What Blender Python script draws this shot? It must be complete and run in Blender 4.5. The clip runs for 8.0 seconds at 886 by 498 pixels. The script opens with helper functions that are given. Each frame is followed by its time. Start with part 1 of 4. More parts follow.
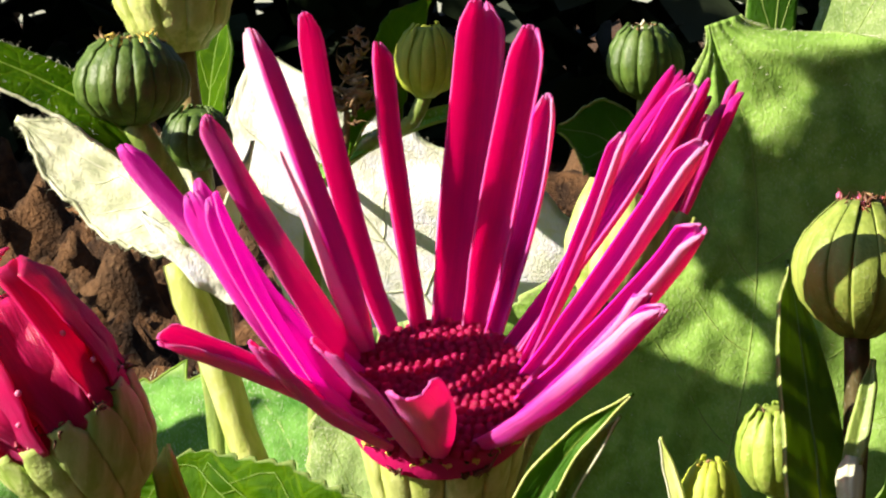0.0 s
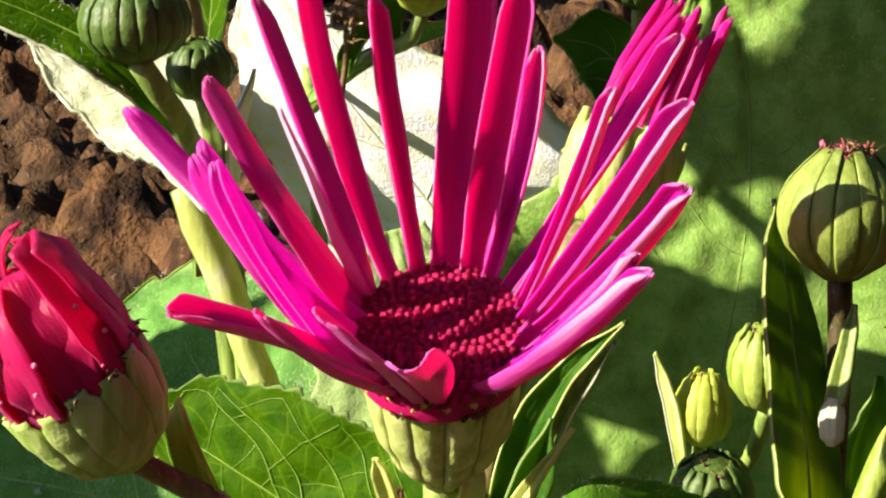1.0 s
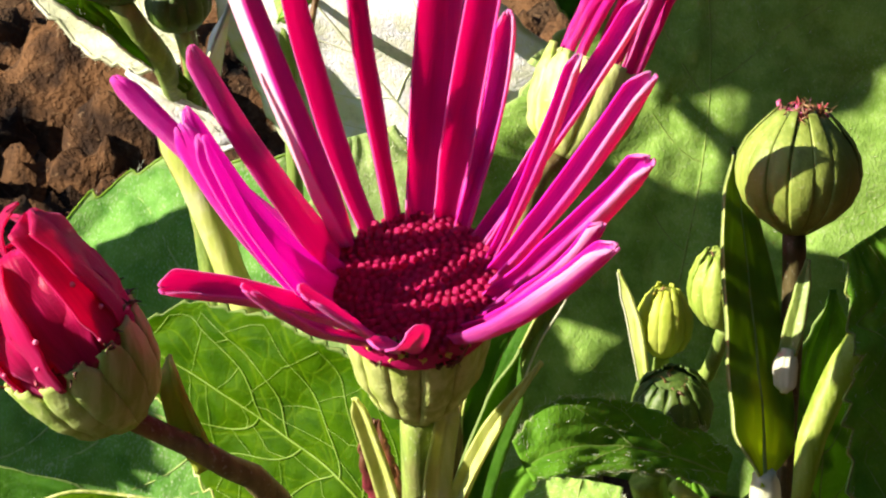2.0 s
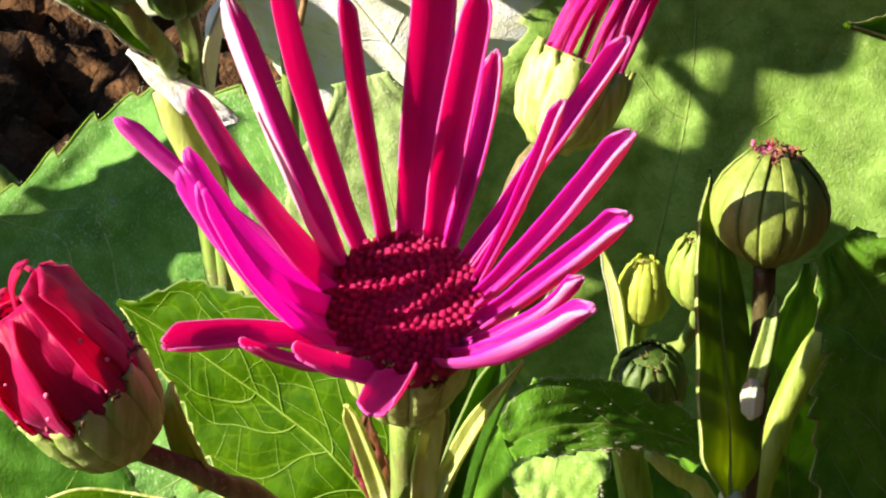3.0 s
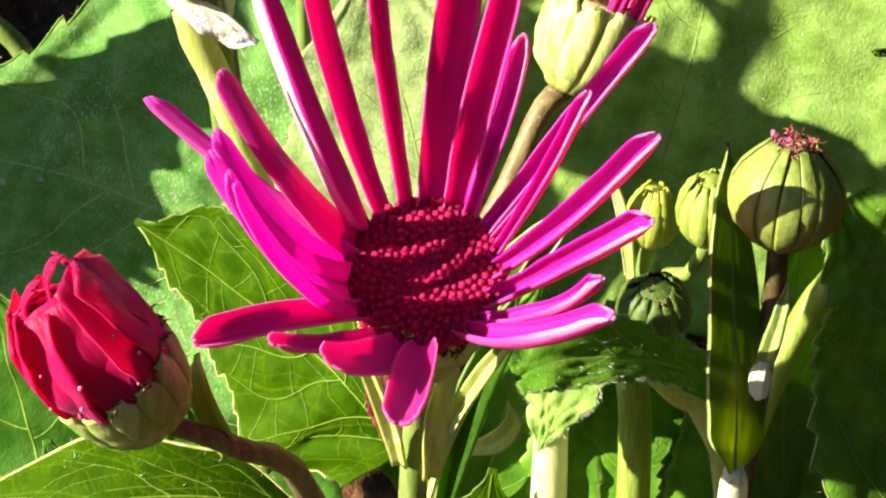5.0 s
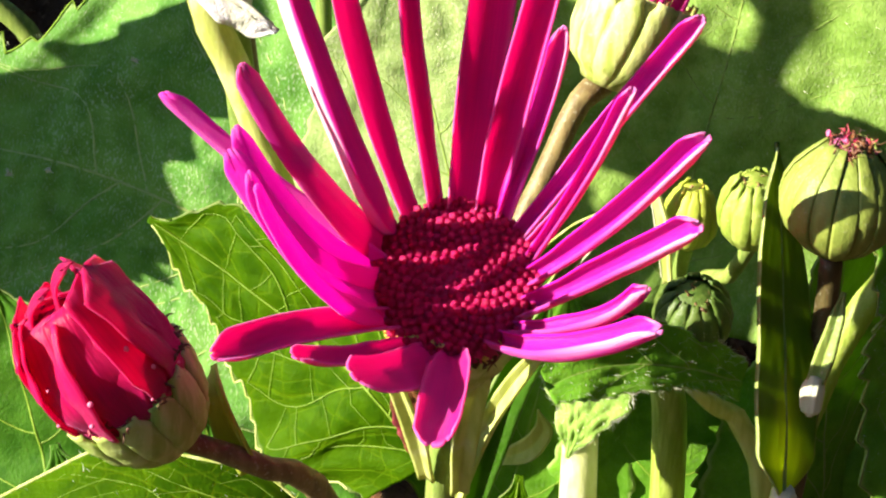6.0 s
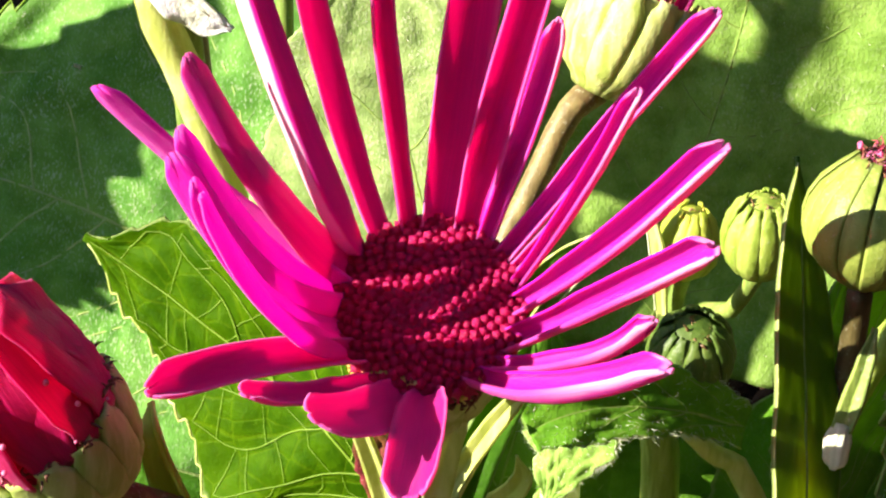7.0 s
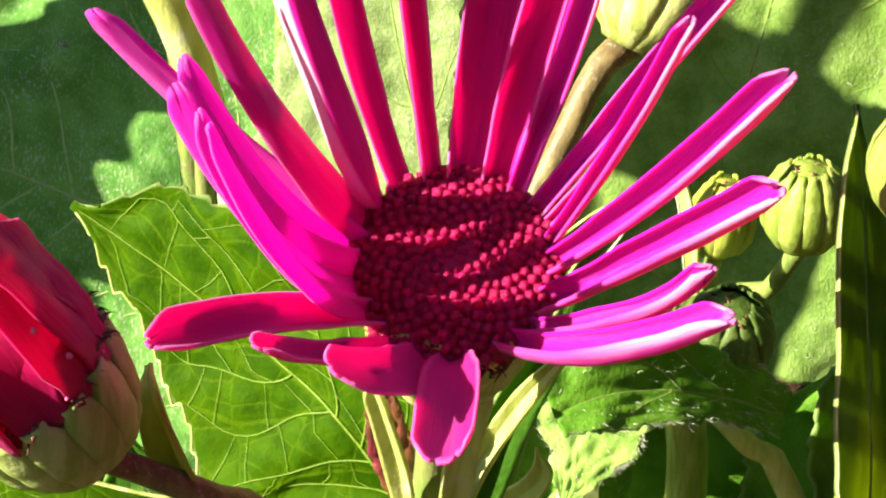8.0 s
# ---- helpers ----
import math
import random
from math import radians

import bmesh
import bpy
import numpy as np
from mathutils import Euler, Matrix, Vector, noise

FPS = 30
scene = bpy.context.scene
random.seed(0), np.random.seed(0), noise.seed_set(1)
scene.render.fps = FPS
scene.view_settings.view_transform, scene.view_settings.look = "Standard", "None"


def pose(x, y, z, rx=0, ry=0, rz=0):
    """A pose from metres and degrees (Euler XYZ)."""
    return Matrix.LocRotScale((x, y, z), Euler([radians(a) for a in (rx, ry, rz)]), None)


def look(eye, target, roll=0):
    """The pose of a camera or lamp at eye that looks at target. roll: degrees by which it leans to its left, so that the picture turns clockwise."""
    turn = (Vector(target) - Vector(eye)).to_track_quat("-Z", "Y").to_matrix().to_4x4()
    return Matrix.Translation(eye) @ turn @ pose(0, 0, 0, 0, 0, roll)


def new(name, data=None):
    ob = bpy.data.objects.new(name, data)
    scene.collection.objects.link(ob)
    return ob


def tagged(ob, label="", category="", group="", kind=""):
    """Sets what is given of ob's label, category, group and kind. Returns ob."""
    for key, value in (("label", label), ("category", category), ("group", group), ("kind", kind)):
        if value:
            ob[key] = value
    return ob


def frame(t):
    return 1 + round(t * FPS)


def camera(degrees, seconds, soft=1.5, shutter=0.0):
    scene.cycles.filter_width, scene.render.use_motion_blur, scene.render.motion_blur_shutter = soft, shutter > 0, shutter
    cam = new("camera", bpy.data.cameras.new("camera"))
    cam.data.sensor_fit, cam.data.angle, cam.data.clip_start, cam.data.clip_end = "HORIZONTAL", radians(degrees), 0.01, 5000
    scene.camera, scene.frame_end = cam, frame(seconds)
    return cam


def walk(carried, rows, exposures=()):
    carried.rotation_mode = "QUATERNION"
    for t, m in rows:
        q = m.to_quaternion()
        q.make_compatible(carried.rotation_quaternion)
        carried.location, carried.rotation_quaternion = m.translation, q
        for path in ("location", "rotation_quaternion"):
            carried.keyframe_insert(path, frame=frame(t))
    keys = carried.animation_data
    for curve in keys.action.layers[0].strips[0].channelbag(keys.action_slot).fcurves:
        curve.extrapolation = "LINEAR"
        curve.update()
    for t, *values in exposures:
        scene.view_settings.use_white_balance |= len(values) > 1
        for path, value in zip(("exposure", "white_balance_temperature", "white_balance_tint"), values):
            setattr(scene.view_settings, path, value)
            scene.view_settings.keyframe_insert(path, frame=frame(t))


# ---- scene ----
cam = camera(22.97, 8.0, soft=2.2)
PATH = [
    (0, (0.01054, -0.18216, 0.16128), (0.00221, -0.03326, 0.14515), -0.72),
    (0.5, (0.01152, -0.18265, 0.16432), (0.00213, -0.03417, 0.14522), -1.02),
    (1, (0.01213, -0.18681, 0.17388), (0.00299, -0.03989, 0.14504), -1.66),
    (1.5, (0.00984, -0.19182, 0.18052), (0.00136, -0.04576, 0.14746), -2.09),
    (1.7, (0.01054, -0.19272, 0.18325), (0.00337, -0.04759, 0.14602), -2.18),
    (2.8, (0.01304, -0.19231, 0.21580), (0.00592, -0.05343, 0.15958), -1.41),
    (3, (0.01336, -0.19321, 0.21927), (0.00665, -0.05573, 0.15964), -1.31),
    (3.5, (0.01443, -0.19592, 0.23157), (0.00994, -0.06106, 0.16605), -0.58),
    (4, (0.01210, -0.19363, 0.24041), (0.00771, -0.06254, 0.16764), 0.07),
    (4.5, (0.00856, -0.18874, 0.24640), (0.00346, -0.06001, 0.16957), 0.67),
    (4.7, (0.00900, -0.18719, 0.24584), (0.00433, -0.05882, 0.16840), 0.59),
    (6, (0.00599, -0.17301, 0.24054), (0.00072, -0.04575, 0.16131), 0.76),
    (6.5, (0.00540, -0.16266, 0.23334), (0.00173, -0.03579, 0.15340), 1.63),
    (7, (0.00402, -0.15174, 0.22601), (0.00139, -0.02306, 0.14898), 2.16),
    (7.5, (0.00202, -0.14616, 0.21674), (0.00013, -0.01663, 0.14112), 2.59),
    (8, (0.00015, -0.14145, 0.21116), (-0.00090, -0.01100, 0.13713), 2.72),
]
walk(cam, [(t, look(eye, target, roll)) for t, eye, target, roll in PATH], exposures=((0.0, 1.5), (2.0, 1.52), (4.5, 1.72), (6.5, 1.86), (8.0, 1.9)))

# ---- light ----
SUN_FROM = Vector((-0.83, -0.29, 0.465)).normalized()
elev = math.asin(SUN_FROM.z)
azim = math.atan2(SUN_FROM.x, SUN_FROM.y)
world = bpy.data.worlds.new("sky")
world.use_nodes = True
scene.world = world
wn = world.node_tree
sky = wn.nodes.new("ShaderNodeTexSky")
sky.sky_type = "NISHITA"
sky.sun_disc = False
sky.sun_elevation, sky.sun_rotation = elev, azim
sky.air_density, sky.dust_density = 0.8, 0.3
wn.links.new(sky.outputs[0], wn.nodes["Background"].inputs[0])
wn.nodes["Background"].inputs[1].default_value = 0.053
sun_data = bpy.data.lights.new("sun", "SUN")
sun_data.energy, sun_data.angle, sun_data.color = 5.0, radians(0.5), (1.0, 0.90, 0.72)
sun = new("sun", sun_data)
sun.matrix_world = look(SUN_FROM * 3, (0, 0, 0))

# ---- small tools ----
LIFT = 13.0  # height of the flower's disc over the soil, in centimetres
rng = random.Random(7)


def P3(x, y, z):
    """Centimetres from the disc's middle, to metres in the world."""
    return Vector((x, y, z + LIFT)) * 0.01


def spline(pts, n):
    """n + 1 points along a smooth curve through pts (Vectors)."""
    pts = [Vector(p) for p in pts]
    ext = [2 * pts[0] - pts[1]] + pts + [2 * pts[-1] - pts[-2]]
    out = []
    for i in range(n + 1):
        s = i / n * (len(pts) - 1)
        k = min(int(s), len(pts) - 2)
        t = s - k
        a, b, c, d = ext[k:k + 4]
        out.append(0.5 * (2 * b + (c - a) * t + (2 * a - 5 * b + 4 * c - d) * t * t + (3 * b - a - 3 * c + d) * t ** 3))
    return out


def bez(a, b, c, n):
    a, b, c = Vector(a), Vector(b), Vector(c)
    return [(1 - t) ** 2 * a + 2 * t * (1 - t) * b + t * t * c for t in (i / n for i in range(n + 1))]


def lerp(vals, t):
    """Value of an evenly spaced list at t in 0..1."""
    s = max(0.0, min(1.0, t)) * (len(vals) - 1)
    k = min(int(s), len(vals) - 2)
    f = s - k
    f = f * f * (3 - 2 * f)
    return vals[k] * (1 - f) + vals[k + 1] * f


def thing(name, base, label, category, group="", kind=""):
    ob = new(name)
    ob.empty_display_size = 0.005
    ob.location = P3(*base)
    ob["base"] = tuple(ob.location)
    return tagged(ob, label, category, group, kind)


def part(name, data, material, parent, label=""):
    """Links a bmesh (built in world metres) as one mesh object under a thing or a part."""
    base = Vector(parent["base"]) if parent else Vector()
    mesh = bpy.data.meshes.new(name)
    bmesh.ops.translate(data, verts=data.verts, vec=-base)
    data.to_mesh(mesh)
    data.free()
    for p in mesh.polygons:
        p.use_smooth = True
    mesh.materials.append(material)
    ob = new(name, mesh)
    if parent:
        ob.parent = parent
        ob["base"] = tuple(base)
    if label:
        tagged(ob, label)
    return ob


def grid(bm, rows, closed=False, uvs=None):
    """Joins rows of points into quads. uvs: per row, per point."""
    uv = bm.loops.layers.uv.verify() if uvs else None
    vs = [[bm.verts.new(p) for p in row] for row in rows]
    n = len(rows[0])
    for i in range(len(rows) - 1):
        for j in range(n if closed else n - 1):
            k = (j + 1) % n
            f = bm.faces.new((vs[i][j], vs[i][k], vs[i + 1][k], vs[i + 1][j]))
            if uvs:
                for loop, (a, b) in zip(f.loops, ((i, j), (i, k), (i + 1, k), (i + 1, j))):
                    loop[uv].uv = uvs[a][b]
    return vs


def frames(curve):
    """Tangent, side and normal along a curve, turned as little as possible."""
    out, side = [], None
    for i, p in enumerate(curve):
        t = (curve[min(i + 1, len(curve) - 1)] - curve[max(i - 1, 0)]).normalized()
        if side is None:
            side = t.cross(Vector((0, -1, 0.2)))
            if side.length < 0.2:
                side = t.cross(Vector((1, 0, 0)))
        side = (side - t * side.dot(t)).normalized()
        out.append((t, side, side.cross(t).normalized()))
    return out


def tube(bm, pts, radii, seg=12, n=14, ribs=0, depth=0.0, cap=True):
    """A tapered, slightly ribbed stalk through pts (centimetres)."""
    c = spline([P3(*p) for p in pts], n)
    rows = []
    for i, (p, (t, s, m)) in enumerate(zip(c, frames(c))):
        r = lerp(radii, i / n) * 0.01
        row = []
        for j in range(seg):
            a = 2 * math.pi * j / seg
            q = r * (1 + (depth * math.cos(ribs * a) if ribs else 0))
            row.append(p + q * (math.cos(a) * s + math.sin(a) * m))
        rows.append(row)
    vs = grid(bm, rows, closed=True)
    if cap:
        bm.faces.new(vs[-1])
        bm.faces.new(vs[0][::-1])
    return bm


def thick(ob, cm):
    m = ob.modifiers.new("thickness", "SOLIDIFY")
    m.thickness, m.offset = cm * 0.01, 0
    return ob


# ---- materials ----
class Nodes:
    """A short hand for node trees."""

    def __init__(self, name):
        self.mat = bpy.data.materials.new(name)
        self.mat.use_nodes = True
        self.t = self.mat.node_tree
        self.t.nodes.clear()
        self.out = self.t.nodes.new("ShaderNodeOutputMaterial")

    def add(self, kind, ins=None, **props):
        n = self.t.nodes.new("ShaderNode" + kind)
        for k, v in props.items():
            if k == "op":
                n.operation = v
            elif k == "blend":
                n.data_type, n.blend_type = "RGBA", v
            elif k == "feature":
                n.feature = v
        for k, v in (ins or {}).items():
            if isinstance(v, bpy.types.NodeSocket):
                self.t.links.new(v, n.inputs[k])
            else:
                n.inputs[k].default_value = v
        return n

    def math(self, op, a, b=0.0, c=0.0):
        return self.add("Math", {0: a, 1: b, 2: c}, op=op).outputs[0]

    def step(self, x, lo, hi):
        n = self.add("MapRange", {0: x, 1: lo, 2: hi})
        n.interpolation_type = "SMOOTHSTEP"
        return n.outputs[0]

    def mix(self, f, a, b, blend="MIX"):
        return self.add("Mix", {0: f, 6: a, 7: b}, blend=blend).outputs[2]

    def noise(self, scale, detail=4.0, vec=None, rough=0.55):
        ins = {"Scale": scale, "Detail": detail, "Roughness": rough}
        ins["Vector"] = vec or self.coord()
        return self.add("TexNoise", ins).outputs[0]

    def coord(self, which="Object"):
        return self.add("TexCoord").outputs[which]

    def stretched(self, x, y, z, which="UV"):
        return self.add("Mapping", {0: self.coord(which), 3: (x, y, z)}).outputs[0]

    def bump(self, height, strength, dist=0.0004):
        return self.add("Bump", {"Height": height, "Strength": strength, "Distance": dist}).outputs[0]

    def shader(self, color, rough, bump=None, spec=0.4, glow=None, amount=0.0, sheen=0.0, tint=(1, 1, 1, 1)):
        ins = {"Base Color": color, "Roughness": rough, "Specular IOR Level": spec, "Sheen Weight": sheen, "Sheen Tint": tint}
        if bump:
            ins["Normal"] = bump
        s = self.add("BsdfPrincipled", ins).outputs[0]
        if amount:
            t = self.add("BsdfTranslucent", {"Color": glow}).outputs[0]
            s = self.add("MixShader", {0: amount, 1: s, 2: t}).outputs[0]
        self.t.links.new(s, self.out.inputs[0])
        return self.mat


def rgb(r, g, b):
    return (r, g, b, 1.0)


def leaf_material(name, dark, light, vein, glow, amount, count=7.0, hairs=0.3, rough=0.5, net=260.0, veins=1.0, sheen=0.0, foot=None, felt=0.35, spec=0.10):
    """Leaf blade: midrib and side veins along the blade's own coordinates, a fine net between them, hair and blotches."""
    n = Nodes(name)
    sep = n.add("SeparateXYZ", {0: n.coord("UV")})
    u, v = sep.outputs[0], sep.outputs[1]
    wob = n.math("MULTIPLY", n.math("SUBTRACT", n.noise(140, 2), 0.5), 0.10)
    across = n.math("ABSOLUTE", n.math("ADD", n.math("SUBTRACT", v, 0.5), n.math("MULTIPLY", wob, 0.25)))
    mid = n.math("SUBTRACT", 1.0, n.step(across, 0.006, 0.022))
    run = n.math("ADD", n.math("SUBTRACT", n.math("MULTIPLY", u, count), n.math("MULTIPLY", across, count * 0.62)), n.math("MULTIPLY", wob, 3.0))
    tri = n.math("ABSOLUTE", n.math("SUBTRACT", n.math("FRACT", run), 0.5))
    side = n.math("SUBTRACT", 1.0, n.step(tri, 0.012, 0.05))
    vor = n.add("TexVoronoi", {"Vector": n.coord(), "Scale": net, "Randomness": 0.9}, feature="DISTANCE_TO_EDGE").outputs["Distance"]
    fine = n.math("MULTIPLY", n.math("SUBTRACT", 1.0, n.step(vor, 0.002, 0.05)), 0.22)
    ribs = n.math("MULTIPLY", n.math("MAXIMUM", n.math("MULTIPLY", n.math("MAXIMUM", mid, side), 0.3), fine), veins)
    blot = n.noise(90, 5)
    grain = n.noise(1900, 3)
    weave = n.noise(300, 5, rough=0.65)
    base = n.mix(n.step(blot, 0.3, 0.72), dark, light)
    base = n.mix(n.math("MULTIPLY", n.step(weave, 0.42, 0.62), 0.55), base, rgb(min(0.9, light[0] * 1.45), min(0.9, light[1] * 1.35), light[2] * 1.5))
    base = n.mix(n.math("MULTIPLY", n.math("SUBTRACT", 1.0, n.step(weave, 0.30, 0.44)), 0.5), base, rgb(dark[0] * 0.6, dark[1] * 0.65, dark[2] * 0.6))
    base = n.mix(n.math("MULTIPLY", ribs, 0.75), base, vein)
    fuzz = n.noise(1.0, 3, vec=n.stretched(3600, 1100, 2300, "Object"))
    patch = n.math("ADD", 0.45, n.math("MULTIPLY", n.step(n.noise(75, 3), 0.40, 0.66), 0.9))
    base = n.mix(n.math("MULTIPLY", n.math("MULTIPLY", n.step(fuzz, 0.50, 0.70), hairs), patch), base, rgb(0.62, 0.66, 0.46))
    rim = n.math("MULTIPLY", n.step(n.math("ABSOLUTE", n.math("SUBTRACT", v, 0.5)), 0.478, 0.496), 0.55)
    base = n.mix(rim, base, rgb(0.42, 0.50, 0.20))
    # foot: sunlight glowing in the lower blade, put into the colour
    if foot:
        low = n.math("SUBTRACT", 1.0, n.step(n.math("ADD", u, n.math("MULTIPLY", across, 0.7)), 0.20, 0.55))
        base = n.mix(n.math("MULTIPLY", low, 0.9), base, foot)
        glow = n.mix(low, glow, rgb(foot[0] * 1.2, foot[1] * 1.2, foot[2]))
        return n.shader(base, rough, n.bump(n.math("ADD", blot, n.math("MULTIPLY", grain, 0.3)), 0.5, 0.0004), 0.22, glow, amount)
    thr = n.mix(n.math("MULTIPLY", ribs, 0.6), glow, rgb(glow[0] * 1.25, glow[1] * 1.1, glow[2] * 1.6))
    h = n.math("ADD", n.math("ADD", n.math("MULTIPLY", ribs, -0.6), n.math("MULTIPLY", blot, 0.7)), n.math("ADD", n.math("MULTIPLY", n.math("ADD", grain, fuzz), 0.35), n.math("MULTIPLY", weave, felt)))
    return n.shader(base, n.math("ADD", rough, n.math("MULTIPLY", grain, 0.15)), n.bump(h, 0.5, 0.0006), spec, thr, amount, sheen)


def stalk_material(name, a, b, c, hairs=0.3, amount=0.12):
    """Stems and bracts: long streaks from a to b, patches of c, pale down."""
    n = Nodes(name)
    streak = n.noise(1.0, 4, vec=n.stretched(900, 900, 110, "Object"))
    patch = n.noise(170, 3)
    grain = n.noise(2400, 2)
    col = n.mix(n.step(streak, 0.35, 0.65), a, b)
    col = n.mix(n.step(patch, 0.52, 0.74), col, c)
    col = n.mix(n.math("MULTIPLY", n.step(grain, 0.6, 0.75), hairs), col, rgb(0.7, 0.72, 0.58))
    h = n.math("ADD", n.math("MULTIPLY", streak, 0.8), n.math("MULTIPLY", grain, 0.5))
    return n.shader(col, 0.5, n.bump(h, 0.5, 0.0003), 0.4, b, amount)


def petal_material(name, face, edge, glow, amount, rough=0.40, pale=None, low=0.10, high=0.90, strong=0.7, outer=0.0, velvet=0.55):
    """Petal: fine lengthwise lines; pale: the colour of the rolled margins, painted sun glare on the right rays,
    outside low..high across the petal.
    """
    n = Nodes(name)
    sep = n.add("SeparateXYZ", {0: n.coord("UV")})
    u, v = sep.outputs[0], sep.outputs[1]
    line = n.noise(1.0, 3, vec=n.stretched(1.4, 24, 1))
    fine = n.noise(1.0, 2, vec=n.stretched(6, 95, 1))
    blot = n.noise(260, 3)
    col = n.mix(n.step(line, 0.38, 0.66), face, edge)
    col = n.mix(n.math("MULTIPLY", n.step(blot, 0.55, 0.75), 0.25), col, rgb(face[0] * 0.6, face[1], face[2] * 0.7))
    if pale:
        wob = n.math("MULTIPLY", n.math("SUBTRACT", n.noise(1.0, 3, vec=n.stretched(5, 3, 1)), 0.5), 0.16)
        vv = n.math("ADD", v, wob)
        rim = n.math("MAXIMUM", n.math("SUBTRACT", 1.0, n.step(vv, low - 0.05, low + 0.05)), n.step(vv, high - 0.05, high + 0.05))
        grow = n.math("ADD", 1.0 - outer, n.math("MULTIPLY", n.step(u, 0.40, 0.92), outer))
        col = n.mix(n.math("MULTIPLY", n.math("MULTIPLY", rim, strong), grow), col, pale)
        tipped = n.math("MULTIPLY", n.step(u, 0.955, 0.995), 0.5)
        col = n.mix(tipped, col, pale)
    basal = n.math("SUBTRACT", 1.0, n.step(u, 0.0, 0.06))
    col = n.mix(n.math("MULTIPLY", basal, 0.35), col, rgb(0.62, 0.42, 0.22))
    h = n.math("ADD", n.math("MULTIPLY", line, 0.8), n.math("MULTIPLY", fine, 0.5))
    return n.shader(col, rough, n.bump(h, 0.6, 0.0003), 0.45, glow, amount, velvet, (1.0, 0.35, 0.85, 1.0))


PALE = rgb(0.92, 0.20, 0.82)
M_PETAL = petal_material("petal_magenta", rgb(0.82, 0.003, 0.46), rgb(0.62, 0.003, 0.38), rgb(0.87, 0.003, 0.32), 0.54, pale=rgb(0.95, 0.30, 0.85), low=0.07, high=0.93, strong=0.6)
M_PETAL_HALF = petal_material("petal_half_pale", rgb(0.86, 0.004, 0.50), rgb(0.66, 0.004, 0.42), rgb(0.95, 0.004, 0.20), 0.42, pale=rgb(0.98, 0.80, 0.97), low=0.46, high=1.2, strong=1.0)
# right rays: sun glare on one rolled margin and the tip, painted near-white
M_PETAL_RIGHT = petal_material("petal_glare_margin", rgb(0.78, 0.003, 0.60), rgb(0.56, 0.003, 0.46), rgb(0.86, 0.003, 0.28), 0.45, pale=rgb(0.99, 0.56, 0.97), low=-0.3, high=0.82, strong=0.95, outer=0.85)
# brighter petal copy for the left rays: their sunlit glow is in the colour
M_PETAL_LIT = petal_material("petal_sunlit", rgb(0.98, 0.006, 0.66), rgb(0.92, 0.005, 0.58), rgb(1.0, 0.010, 0.74), 0.55, pale=rgb(0.95, 0.25, 0.85), low=0.05, high=0.95, strong=0.5, velvet=0.9)
M_REDPETAL = petal_material("petal_crimson", rgb(0.66, 0.001, 0.150), rgb(0.46, 0.001, 0.090), rgb(0.90, 0.002, 0.22), 0.50, velvet=0.30)
M_GLINT = petal_material("petal_glint", rgb(0.98, 0.10, 0.48), rgb(0.95, 0.20, 0.60), rgb(0.95, 0.1, 0.5), 0.3)
M_LEAF_FRESH = leaf_material("leaf_fresh", rgb(0.028, 0.086, 0.001), rgb(0.055, 0.130, 0.001), rgb(0.22, 0.36, 0.008), rgb(0.24, 0.45, 0.001), 0.45, 5.0, 0.0, 0.5, spec=0.05)
M_LEAF_BROAD = leaf_material("leaf_broad", rgb(0.072, 0.240, 0.034), rgb(0.165, 0.370, 0.076), rgb(0.20, 0.34, 0.05), rgb(0.42, 0.66, 0.010), 0.32, 5.0, 0.62, 0.6, 120.0, 0.35, felt=0.6)
M_LEAF_FELT = leaf_material("leaf_felted", rgb(0.165, 0.300, 0.045), rgb(0.245, 0.410, 0.085), rgb(0.14, 0.25, 0.03), rgb(0.22, 0.44, 0.02), 0.18, 5.0, 0.25, 0.65, 110.0, 0.25)
M_LEAF_SILVER = leaf_material("leaf_silvery", rgb(0.175, 0.275, 0.080), rgb(0.280, 0.390, 0.135), rgb(0.16, 0.26, 0.06), rgb(0.26, 0.45, 0.05), 0.22, 5.0, 0.50, 0.7, 110.0, 0.30, felt=0.6)
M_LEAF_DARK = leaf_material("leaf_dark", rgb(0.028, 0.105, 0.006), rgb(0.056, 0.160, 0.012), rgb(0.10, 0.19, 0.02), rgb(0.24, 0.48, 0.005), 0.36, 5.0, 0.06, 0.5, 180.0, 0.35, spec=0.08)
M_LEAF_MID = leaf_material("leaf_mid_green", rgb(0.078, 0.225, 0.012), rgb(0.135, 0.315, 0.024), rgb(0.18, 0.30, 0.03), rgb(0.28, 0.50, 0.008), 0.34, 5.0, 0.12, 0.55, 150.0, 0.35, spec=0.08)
# dark blade whose lit lower end is painted yellow-green
M_LEAF_KEEL = leaf_material("leaf_sunlit_foot", rgb(0.042, 0.108, 0.004), rgb(0.070, 0.160, 0.006), rgb(0.16, 0.26, 0.02), rgb(0.34, 0.48, 0.004), 0.42, 5.0, 0.05, 0.5, 180.0, 0.2, foot=rgb(0.78, 0.92, 0.01))
M_LEAF_WHITE = leaf_material("leaf_underside", rgb(0.76, 0.76, 0.64), rgb(0.90, 0.90, 0.82), rgb(0.60, 0.62, 0.46), rgb(0.55, 0.60, 0.32), 0.14, 4.0, 0.3, 0.8, 130.0, 0.3, felt=0.2)
M_LEAF_PALE = leaf_material("leaf_pale_underside", rgb(0.46, 0.49, 0.32), rgb(0.64, 0.66, 0.48), rgb(0.40, 0.44, 0.28), rgb(0.45, 0.52, 0.20), 0.16, 4.0, 0.6, 0.8, 130.0, 0.4, felt=0.4)
